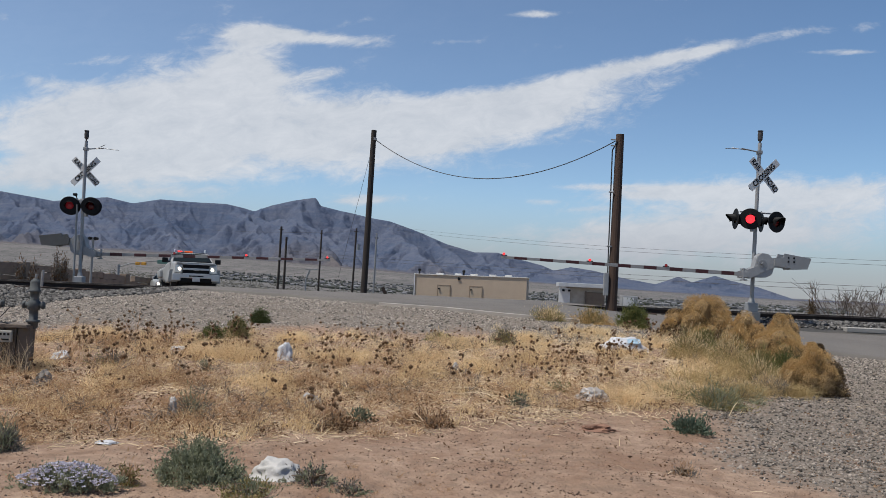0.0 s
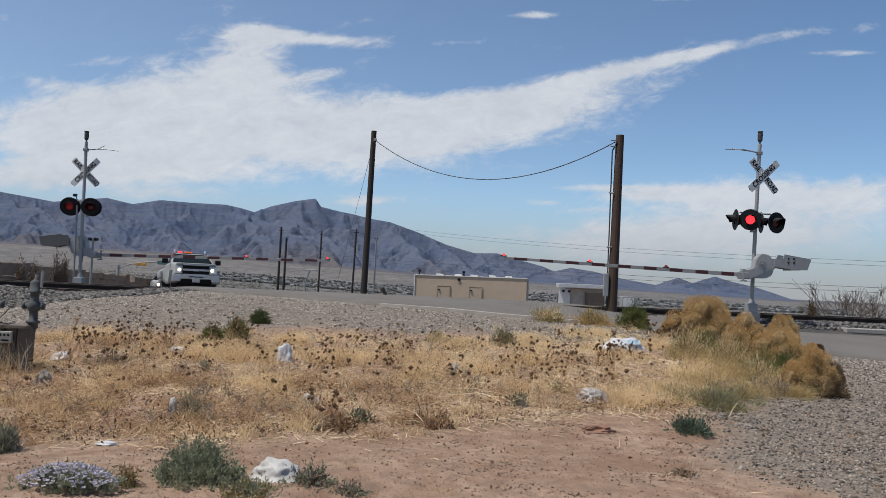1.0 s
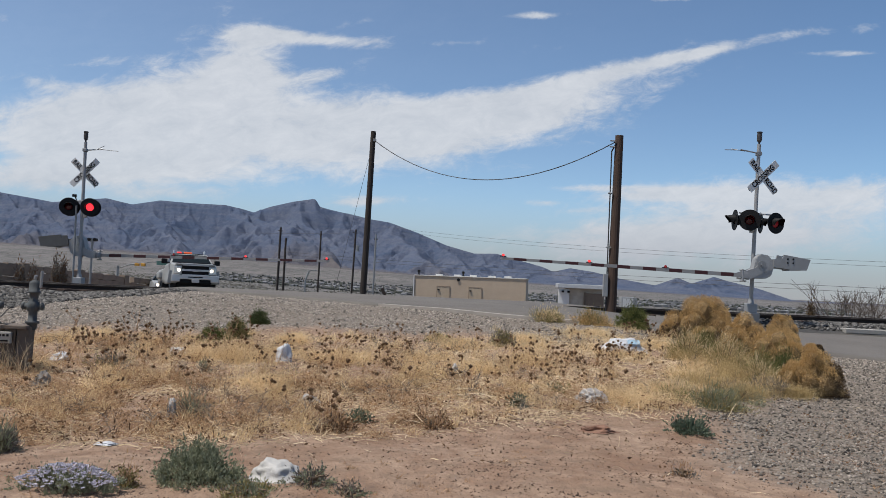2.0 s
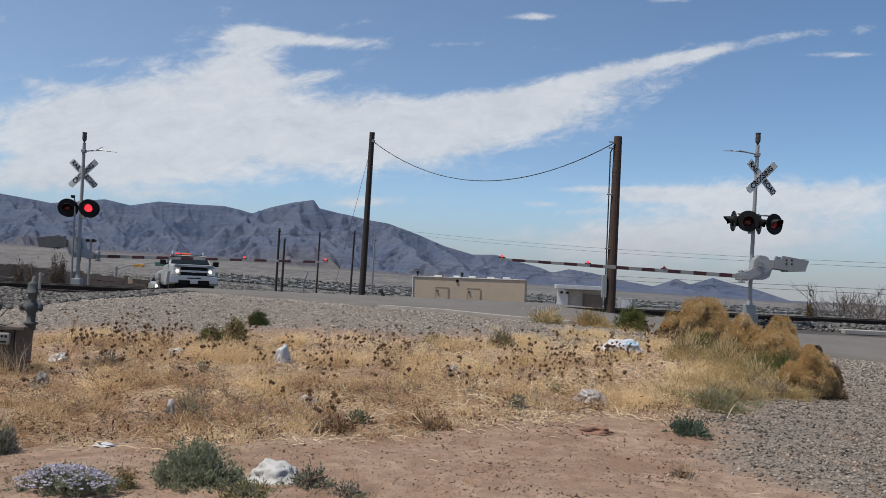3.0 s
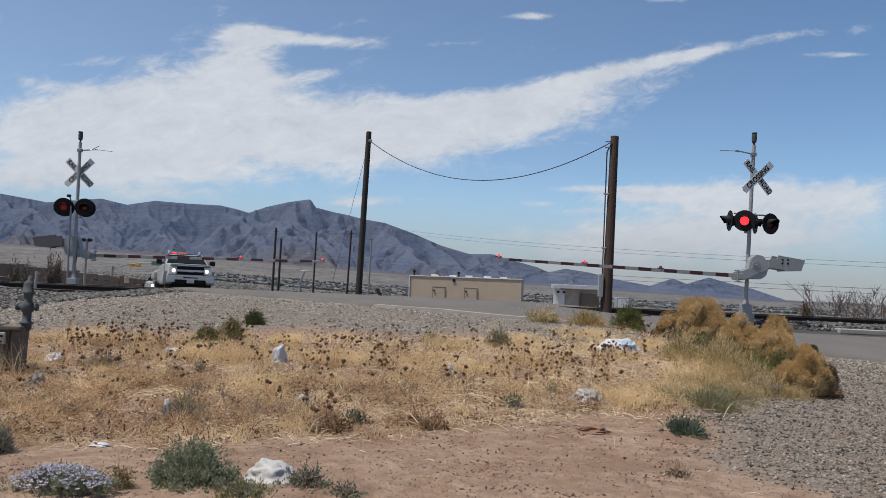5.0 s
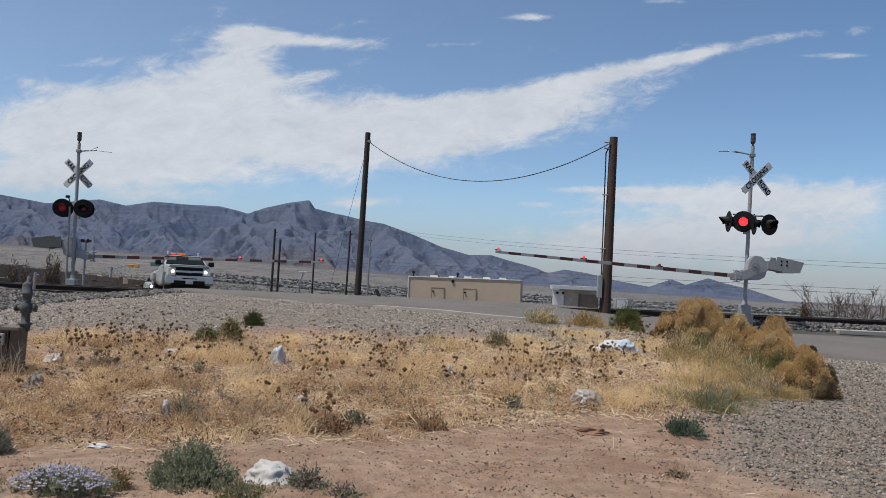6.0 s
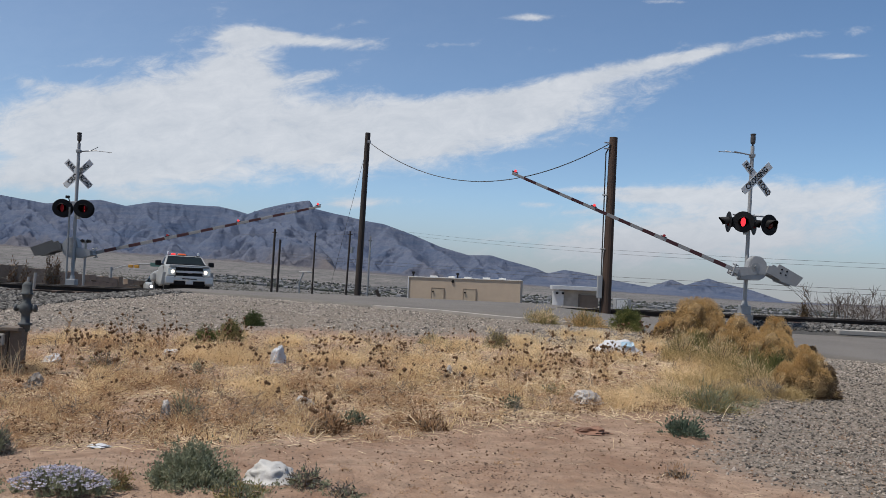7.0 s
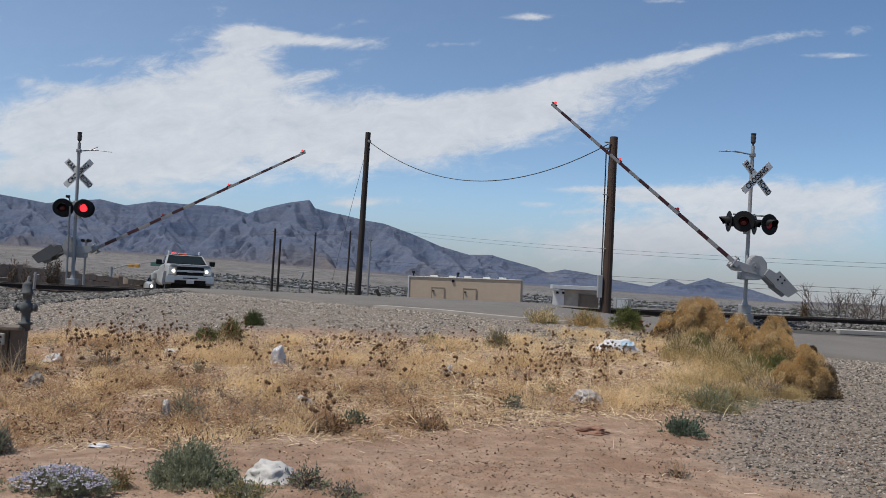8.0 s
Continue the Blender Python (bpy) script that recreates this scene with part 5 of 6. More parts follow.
    n = len(ring)
    V, F = leaf_arrays(rng, ring, unit(rng.normal(0, 1, (n, 3))), np.repeat(r, 7) * rng.uniform(0.8, 1.25, n), np.repeat(r, 7) * 0.7)
    Q = np.array(leaf_p)
    n = len(Q)
    V2, F2 = leaf_arrays(rng, Q, unit(rng.normal(0, 0.6, (n, 3)) + np.array([0, 0, -0.6])), rng.uniform(0.03, 0.08, n), rng.uniform(0.012, 0.03, n))
    tagged(mesh_np("curled_leaves", np.concatenate([V, V2]), np.concatenate([F, F2 + len(V)]), LEAFS["umber"]), "curled brown bracts and leaves of withered wild sunflowers", "weeds", kind="stuff")
    # branched dead weeds, grey-brown, standing among the straw
    c = field(rng, 230, (-8, 5), (7.2, 15.5), lambda x, y: weed_density(x, y) * step(-0.3, 0.2, noise.noise(Vector((x * 0.8, y * 0.8, 31)))))
    p = np.repeat(c, 14, 0)
    n = len(p)
    p = p + np.stack([np.zeros(n), np.zeros(n), rng.uniform(0, 0.14, n)], 1) + rng.normal(0, 0.02, (n, 3)) * np.array([1, 1, 0])
    V, F = blade_arrays(rng, p, unit(rng.normal(0, 0.8, (n, 3)) * np.array([1, 1, 0.3]) + np.array([0, 0, 0.8])), rng.uniform(0.08, 0.26, n), rng.uniform(0.003, 0.007, n), 0.5)
    tagged(mesh_np("dead_weeds", V, F, LEAFS["grey"]), "branched grey-brown dead weeds among the straw", "weeds", kind="stuff")
    # specks of dry leaf and tiny tufts on the bare dirt
    n = 3200
    p = field(rng, n, (-5, 5), (4.7, 10), lambda x, y: 0.35 + 0.65 * step(-0.1, 0.4, noise.noise(Vector((x * 1.6, y * 1.6, 41)))))
    V, F = leaf_arrays(rng, p + np.array([0, 0, 0.008]), unit(rng.normal(0, 1, (n, 3)) * np.array([1, 1, 0.4])), rng.uniform(0.008, 0.028, n), rng.uniform(0.004, 0.012, n))
    tagged(mesh_np("leaf_specks", V, F, LEAFS["brown"]), "specks of dry leaf on reddish dirt", "plant litter", kind="stuff")
    p = np.repeat(field(rng, 130, (-5, 5), (5.2, 9.5), lambda x, y: step(0.0, 0.4, noise.noise(Vector((x * 0.9, y * 0.9, 57))))), 16, 0)
    n = len(p)
    p = p + rng.normal(0, 0.02, (n, 3)) * np.array([1, 1, 0])
    V, F = blade_arrays(rng, p, up(n, 0.7), rng.uniform(0.02, 0.08, n), rng.uniform(0.002, 0.004, n), 0.8)
    tagged(mesh_np("small_tufts", V, F, LEAFS["russet"]), "tiny dry tufts on reddish dirt", "grass", kind="stuff")
    # clumps of dark crumpled weeds along the edge of the bare dirt
    c = field(rng, 90, (-6, 4), (7.0, 10.5), lambda x, y: step(0.05, 0.3, weed_density(x, y)) * (1 - step(0.8, 1.0, weed_density(x, y))))
    p = np.repeat(c, 40, 0)
    n = len(p)
    p = p + rng.normal(0, 0.07, (n, 3)) * np.array([1.4, 1, 0]) + np.stack([np.zeros(n), np.zeros(n), np.abs(rng.normal(0, 0.05, n))], 1)
    V, F = leaf_arrays(rng, p, unit(rng.normal(0, 1, (n, 3)) + np.array([0, 0, 0.5])), rng.uniform(0.02, 0.07, n), rng.uniform(0.008, 0.022, n))
    tagged(mesh_np("crumpled_weeds", V, F, LEAFS["brown"]), "clumps of dark crumpled weeds at the dirt's edge", "weeds", kind="stuff")
    # withered leaves, dark and curled, along the front edge
    n = 10000
    p = field(rng, n, (-8, 5), (6.2, 15), lambda x, y: 0.6 * weed_density(x, y) + 0.05 * (y > 6.5))
    V, F = leaf_arrays(rng, p + np.stack([np.zeros(n), np.zeros(n), rng.uniform(0.0, 0.1, n)], 1), unit(rng.normal(0, 1, (n, 3))), rng.uniform(0.015, 0.05, n), rng.uniform(0.01, 0.025, n))
    tagged(mesh_np("withered_leaves", V, F, LEAFS["brown"]), "dark curled withered leaves among the weeds", "plant litter", kind="stuff")


build_weeds()


def crumpled(name, x, y, size, seed, label, material=BAG, print_at=None, rz=0.0, crease=1.0):
    """A crumpled plastic bag or sheet: a folded, creased lump with a wide hem."""
    bm = B()
    bmesh.ops.create_icosphere(bm, subdivisions=4, radius=1)
    for v in bm.verts:
        p = v.co.copy()
        fold = noise.noise(p * 1.3 + Vector((seed, 0, 0))) * (0.12 + 0.23 * crease) - abs(noise.noise(p * 1.9 + Vector((0, seed, 0)))) * 0.55 * (0.3 + 0.7 * crease) - abs(noise.noise(p * 4.5 + Vector((0, 0, seed)))) * 0.22 * crease - abs(noise.noise(p * 10 + Vector((seed, 0, seed)))) * 0.06 * crease
        k = 1.12 + fold
        flat = 1.35 if p.z < -0.1 else 1.0
        v.co = Vector((p.x * k * flat * size[0] / 2, p.y * k * flat * size[1] / 2, max(-0.15, p.z) * k * size[2]))
    ob = part(name, bm, material, None)
    if not name.startswith("stone"):
        smooth(ob)
    z = ground_z(x, y)
    ob.matrix_basis = pose(x, y, z + 0.01, 0, 0, rz)
    tagged(ob, label, "litter", "scattered plastic litter")
    if print_at:
        bm = B()
        bmesh.ops.create_grid(bm, x_segments=6, y_segments=3, size=0.5)
        for v in bm.verts:
            v.co = Vector((v.co.x * 0.24, v.co.y * 0.10, 0.02 * noise.noise(v.co * 5)))
        pr = part("printed_patch", bm, BAGBLUE, ob, "pale blue printed patch")
        pr.matrix_basis = pose(*print_at, 50, 0, 10)
    return ob


def build_litter():
    ob = crumpled("plastic_bag", -2.27, 11.8, (0.25, 0.15, 0.25), 3, "white plastic bag caught upright in dry weeds", crease=0.7)
    home = ob.matrix_basis.copy()
    MOVES.append((ob, [(t, home @ pose(0, 0, 0, 0, lean, turn)) for t, lean, turn in ((0, 0, 0), (0.5, 2, 4), (1.0, -1, -3), (1.5, 1, 5), (3.0, 3, 48), (3.5, 1, 54), (4.5, 4, 50), (6.0, 2, 56), (7.0, 4, 50), (8.0, 2, 55))]))
    ob = crumpled("plastic_sheet", 3.3, 14.2, (0.92, 0.42, 0.25), 5, "crumpled white plastic sheet with blue print in weeds", print_at=(0.15, -0.15, 0.20), crease=0.5)
    home = ob.matrix_basis.copy()
    MOVES.append((ob, [(t, home @ pose(0, 0, 0, tip, 0, turn)) for t, tip, turn in ((0, 0, 0), (0.5, 3, -2), (1.0, 1, 1), (1.5, -2, 4), (3.0, -1, 3), (3.5, 2, 1), (4.5, 0, -1), (6.0, 3, -3), (7.0, 1, 0), (7.5, -1, 2), (8.0, 1, 1))]))
    crumpled("plastic_bag", 2.0, 10.3, (0.38, 0.26, 0.13), 8, "greyish crumpled plastic bag in dry weeds", mat("grey_plastic", (0.33, 0.31, 0.29), 0.4, 0, 0.2, 6, 0.3))
    crumpled("plastic_sheet", -1.22, 6.25, (0.38, 0.3, 0.13), 12, "crumpled white plastic sheet on bare dirt", mat("dusty_white_plastic", (0.42, 0.41, 0.39), 0.55, 0, 0.2, 9, 0.3), crease=0.55)
    crumpled("paper_scrap", -2.92, 7.15, (0.17, 0.1, 0.02), 14, "flat white paper scrap on dirt")
    crumpled("plastic_bag", -3.95, 12.1, (0.28, 0.2, 0.10), 17, "small pale plastic bag in dry weeds")
    crumpled("plastic_bag", -1.5, 9.55, (0.26, 0.2, 0.09), 21, "small pale plastic bag under dry weeds", mat("grey_plastic", (0.48, 0.46, 0.44)))
    crumpled("plastic_cup", -2.77, 8.4, (0.10, 0.10, 0.17), 23, "pale crushed cup among weeds", mat("grey_plastic", (0.48, 0.46, 0.44)))
    crumpled("paper_scrap", -5.35, 11.3, (0.26, 0.2, 0.10), 29, "pale paper scrap beside the old post")
    crumpled("plastic_bag", 0.25, 11.6, (0.12, 0.1, 0.14), 31, "small clear plastic scrap in weeds", mat("grey_plastic", (0.48, 0.46, 0.44)))
    crumpled("stone_slab", 1.8, 8.75, (0.32, 0.2, 0.06), 33, "flat reddish stone on the dirt", mat("red_stone", (0.22, 0.12, 0.08), 0.9, 0, 0.3, 6, 0.3))
    crumpled("stone_block", -4.85, 9.8, (0.24, 0.22, 0.15), 37, "grey rough stone beside the old post", mat("rough_grey_stone", (0.20, 0.18, 0.16), 0.9, 0, 0.35, 8, 0.5))


build_litter()


def build_meter_post():
    x, y = -5.64, 10.5
    z = ground_z(x, y) - 0.07
    t = thing("gas_meter_stand", pose(x, y, z), "weathered timber stand with two grey valve pipes", "pipe stand")
    for k in range(5):
        bm = B()
        box(bm, (-0.42 + k * 0.15, 0, 0.31), (0.14, 0.2, 0.66 + 0.02 * (k % 2)), pose(0, 0, 0, 0, 0.8 * (k - 2), 0), bevel=0.015)
        part("timber", bm, GREYWOOD, t)
    bm = B()
    box(bm, (-0.12, -0.02, 0.655), (0.80, 0.30, 0.05), bevel=0.012)
    part("top_board", bm, GREYWOOD, t)
    bm = B()
    box(bm, (-0.03, -0.17, 0.52), (0.26, 0.05, 0.15), bevel=0.012)
    plate = part("dial_plate", bm, mat("grey_plate", (0.33, 0.32, 0.29), 0.6, 0.1, 0.2, 8, 0.2), t, "grey metal dial plate")
    for k in range(4):
        part("dial_mark", box(B(), (-0.09 + 0.05 * k, -0.198, 0.55), (0.03, 0.006, 0.03)), BLACK, plate)
    part("dial_bar", box(B(), (0.02, -0.198, 0.48), (0.10, 0.006, 0.022)), BLACK, plate)
    for px, top, name in ((0.27, 1.28, "valve_pipe"), (-0.27, 1.12, "valve_pipe")):
        bm = B()
        lathe(bm, [(0.045, 0.62), (0.062, 0.64), (0.062, 0.70), (0.085, 0.705), (0.085, 0.735), (0.055, 0.74), (0.055, 0.86), (0.075, 0.88), (0.08, 0.93), (0.075, 0.98), (0.05, 1.0), (0.056, top - 0.18), (0.075, top - 0.175), (0.075, top - 0.15), (0.062, top - 0.145), (0.066, top - 0.05), (0.05, top - 0.02), (0.02, top), (0.0, top)], 16, pose(px, 0, 0))
        rod(bm, (px - 0.13, 0, 0.93), (px + 0.12, 0, 0.93), 0.034, 0.034, 10)
        rod(bm, (px - 0.145, 0, 0.93), (px - 0.115, 0, 0.93), 0.05, 0.05, 6)
        rod(bm, (px + 0.105, 0, 0.93), (px + 0.13, 0, 0.93), 0.05, 0.05, 6)
        pipe = smooth(part(name, bm, PIPE, t, "grey painted pipe with valves"))
        if px > 0:
            bm = B()
            rod(bm, (px, 0, top), (px + 0.01, 0, top + 0.06), 0.02)
            rod(bm, (px + 0.09, -0.02, top - 0.1), (px + 0.10, -0.02, top + 0.12), 0.018)
            part("handle", bm, GALV, pipe)
    part("strap", path_rod(B(), [(0.10, -0.12, 0.66), (-0.1, -0.2, 0.72), (0.02, -0.12, 0.9)], 0.006), CABLE, t)
    rng = np.random.default_rng(3)
    n = 240
    at = np.stack([rng.uniform(-0.5, 0.32, n), rng.uniform(-0.2, -0.11, n), rng.uniform(0, 0.1, n)], 1)
    V, F = blade_arrays(rng, at, unit(rng.normal(0, 0.25, (n, 3)) + np.array([0, 0, 1])), rng.uniform(0.15, 0.62, n), rng.uniform(0.003, 0.006, n), 0.35)
    tagged(mesh_np("dry_vine", V, F, LEAFS["pale"], t), "dry grey vines climbing the timbers", kind="stuff")
    part("drain_pipe", rod(B(), (0.28, -0.08, -0.05), (0.27, -0.06, 0.66), 0.03, 0.03, 8), GREYWOOD, t)


build_meter_post()


# ---- vehicles ----


def wheel(truck, x, y, r, wide):
    m = Matrix.Rotation(radians(90), 4, "Y")
    w = part("wheel", lathe(B(), [(0.1, -wide * 0.3), (r * 0.62, -wide * 0.42), (r * 0.62, wide * 0.42), (0.1, wide * 0.3)], 20, m), CHROME, truck)
    w.matrix_basis = pose(x, y, r)
    bm = lathe(B(), [(r * 0.60, -wide / 2), (r * 0.93, -wide / 2), (r, -wide * 0.36), (r, wide * 0.36), (r * 0.93, wide / 2), (r * 0.60, wide / 2)], 24, m)
    part("tyre", bm, TYRE, w)


def shell(bm, sections):
    """A hull through rectangular-ish sections: (y, half width low, half width high, z low, z high)."""
    rings = []
    for y, a, b, z0, z1 in sections:
        rings.append([bm.verts.new(p) for p in ((-a * 0.96, y, z0), (a * 0.96, y, z0), (a, y, z0 + 0.12), (b, y, z1 - 0.07), (b * 0.93, y, z1), (-b * 0.93, y, z1), (-b, y, z1 - 0.07), (-a, y, z0 + 0.12))])
    for p, q in zip(rings, rings[1:]):
        for k in range(8):
            bm.faces.new((p[k], p[(k + 1) % 8], q[(k + 1) % 8], q[k]))
    bm.faces.new(rings[0][::-1])
    bm.faces.new(rings[-1])
    bmesh.ops.recalc_face_normals(bm, faces=bm.faces[:])
    bmesh.ops.bevel(bm, geom=bm.edges[:], offset=0.015, segments=2, affect="EDGES")
    return bm


def build_truck():
    t = thing("pickup_truck", pose(-10.85, 35.0, 0.53, -3.0, 0, 25), "white pickup truck with lit headlamps and roof beacons", "pickup truck")
    part("hood", shell(B(), [(0.10, 0.93, 0.88, 0.62, 1.27), (0.25, 0.98, 0.92, 0.55, 1.31), (1.25, 1.0, 0.95, 0.5, 1.38)]), TRUCKW, t)
    part("cab", shell(B(), [(1.2, 1.0, 0.98, 0.45, 1.37), (3.1, 1.0, 0.99, 0.45, 1.38)]), TRUCKW, t)
    bm = B()
    pts = [(1.25, 0.95, 1.35), (1.95, 0.78, 1.84), (2.9, 0.76, 1.86), (3.15, 0.90, 1.36)]
    rings = [[bm.verts.new((-a, y, z)), bm.verts.new((a, y, z))] for y, a, z in pts]
    for p, q in zip(rings, rings[1:]):
        bm.faces.new((p[0], p[1], q[1], q[0]))
    bm.faces.new([r[0] for r in rings])
    bm.faces.new([r[1] for r in rings][::-1])
    bmesh.ops.recalc_face_normals(bm, faces=bm.faces[:])
    bmesh.ops.bevel(bm, geom=bm.edges[:], offset=0.04, segments=3, affect="EDGES")
    part("roof", bm, TRUCKW, t)

    def pane(name, quad, out, lab):
        bm = B()
        a = [bm.verts.new(Vector(q) + Vector(out) * 0.012) for q in quad]
        b = [bm.verts.new(Vector(q) - Vector(out) * 0.01) for q in quad]
        bm.faces.new(a)
        bm.faces.new(b[::-1])
        for i in range(4):
            bm.faces.new((a[i], b[i], b[(i + 1) % 4], a[(i + 1) % 4]))
        bmesh.ops.recalc_face_normals(bm, faces=bm.faces[:])
        part(name, bm, GLASS, t, lab)

    pane("windscreen", [(-0.86, 1.31, 1.40), (0.86, 1.31, 1.40), (0.72, 1.89, 1.80), (-0.72, 1.89, 1.80)], (0, -0.6, 0.6), "dark tinted windscreen")
    for s in (-1, 1):
        pane("side_window", [(s * 0.935, 1.5, 1.40), (s * 0.915, 2.9, 1.40), (s * 0.785, 2.75, 1.78), (s * 0.80, 2.0, 1.78)], (s, 0, 0.25), "dark tinted side window")
        bm = B()
        box(bm, (s * 1.17, 1.55, 1.45), (0.26, 0.12, 0.22), bevel=0.04)
        rod(bm, (s * 0.93, 1.55, 1.38), (s * 1.1, 1.55, 1.41), 0.025)
        part("wing_mirror", bm, BLACK, t, "black wing mirror")
        bm = B()
        box(bm, (s * 0.74, 0.09, 1.0), (0.36, 0.10, 0.34), bevel=0.04)
        lamp = part("headlamp", bm, mat("headlamp_housing", (0.7, 0.68, 0.62), 0.25, 0.3), t, "clear headlamp unit")
        bm = lathe(B(), [(0.0, 0.03), (0.05, 0.025), (0.074, 0.0)], 16, pose(s * 0.70, 0.035, 1.0, 90))
        part("bulb", bm, HEADLAMP, lamp, "lit white headlamp bulb")
        bm = B()
        box(bm, (s * 0.83, 0.0, 0.63), (0.36, 0.24, 0.32), bevel=0.04)
        part("bumper_corner", bm, CHROME, t, "chrome bumper corner")
        bm = B()
        rod(bm, (s * 0.68, 2.3, 1.83), (s * 0.68, 2.3, 1.97), 0.05, 0.045, 12)
        lathe(bm, [(0.05, 1.97), (0.045, 2.02), (0.0, 2.04)], 12, pose(s * 0.68, 2.3, 0))
        part("beacon", bm, mat("clear_beacon", (0.6, 0.65, 0.72), 0.2), t, "clear roof beacon")
        part("wheel_arch", shell(B(), [(0.35, 0.20, 0.16, 0.42, 0.98), (1.3, 0.20, 0.16, 0.42, 0.98)]), TRUCKW, t).matrix_basis = pose(s * 0.92, 0, 0)
        wheel(t, s * 0.84, 0.85, 0.40, 0.27)
        wheel(t, s * 0.84, 4.6, 0.40, 0.27)
        bm = B()
        box(bm, (s * 1.0, 4.6, 0.92), (0.30, 1.1, 0.36), bevel=0.08)
        part("rear_fender", bm, TRUCKW, t)
    bm = B()
    box(bm, (0, 0.03, 0.99), (1.14, 0.14, 0.48), bevel=0.02)
    gr = part("grille", bm, GRILLE, t, "black grille")
    for z, h in ((1.215, 0.04), (1.0, 0.085), (0.79, 0.05)):
        part("grille_bar", box(B(), (0, -0.045, z), (1.14, 0.03, h), bevel=0.01), CHROME, gr, "chrome grille bar")
    part("badge", box(B(), (0, -0.065, 0.975), (0.22, 0.02, 0.07), bevel=0.02), CHROME, gr, "plain chrome badge")
    bm = B()
    box(bm, (0, -0.02, 0.68), (1.40, 0.20, 0.17), bevel=0.03)
    part("bumper", bm, CHROME, t, "chrome bumper face")
    part("air_dam", box(B(), (0, -0.01, 0.50), (1.40, 0.16, 0.18), bevel=0.02), GRILLE, t, "black lower air dam")
    part("bumper_trim", box(B(), (0, -0.03, 0.752), (1.5, 0.2, 0.04), bevel=0.015), CHROME, t, "chrome bumper trim")
    part("bumper_slot", box(B(), (0, -0.122, 0.69), (0.62, 0.02, 0.045), bevel=0.008), GRILLE, t, "dark bumper slot")
    part("hood_edge", box(B(), (0, 0.07, 1.265), (1.66, 0.1, 0.06), bevel=0.02), TRUCKW, t)
    part("cowl", box(B(), (0, 1.24, 1.395), (1.72, 0.16, 0.04), bevel=0.01), BLACK, t, "black cowl")
    part("number_plate", box(B(), (0, -0.135, 0.53), (0.32, 0.02, 0.16), bevel=0.01), mat("plate_grey", (0.5, 0.5, 0.5), 0.5), t, "pale plain number plate")
    part("chassis", shell(B(), [(0.3, 0.7, 0.7, 0.3, 0.6), (6.0, 0.7, 0.7, 0.3, 0.6)]), BLACK, t)
    part("bed", shell(B(), [(3.2, 0.98, 0.98, 0.55, 1.24), (6.1, 0.98, 0.98, 0.55, 1.24)]), TRUCKW, t)
    for x, w, m_, lab in ((-0.46, 0.20, LAMPRED, "lit red roof lamp"), (-0.08, 0.36, AMBER, "lit amber roof lamp")):
        bm = B()
        box(bm, (x, 2.25, 1.915), (w, 0.2, 0.07), bevel=0.03)
        part("roof_lamp", bm, m_, t, lab)
    part("roof_rack", box(B(), (0, 2.25, 1.865), (1.46, 0.16, 0.035), bevel=0.01), BLACK, t)
    rows = [(0.0, 0.0), (7.1, 0.0), (7.3, 0.012), (7.5, 0.05), (7.75, 0.115), (8.0, 0.20)]
    a = radians(25)
    MOVES.append((t, [(s, pose(-10.85 + d * math.sin(a), 35.0 - d * math.cos(a), 0.53 + d * 0.06, -3.0, 0, 25)) for s, d in rows]))
    # the car that waits behind
    c = thing("parked_car", pose(-15.4, 45.0, -0.10, -3, 0, 24), "white car waiting behind the pickup truck", "car")
    part("body", shell(B(), [(0.0, 0.80, 0.76, 0.30, 0.82), (0.3, 0.88, 0.84, 0.25, 0.92), (1.2, 0.9, 0.86, 0.25, 1.0), (4.2, 0.88, 0.84, 0.25, 1.0)]), TRUCKW, c)
    part("cabin", shell(B(), [(1.1, 0.80, 0.76, 0.9, 1.0), (1.8, 0.76, 0.6, 0.9, 1.38), (3.0, 0.76, 0.6, 0.9, 1.38), (3.8, 0.78, 0.7, 0.9, 1.0)]), GLASS, c, "dark tinted car cabin glass")
    for s in (-1, 1):
        part("headlamp", lathe(B(), [(0.0, 0.03), (0.05, 0.025), (0.08, 0.0)], 14, pose(s * 0.62, -0.005, 0.70, 90)), HEADLAMP, c, "lit headlamp")
        wheel(c, s * 0.76, 0.8, 0.31, 0.2)
        wheel(c, s * 0.76, 3.4, 0.31, 0.2)


build_truck()


# ---- buildings and the far side ----


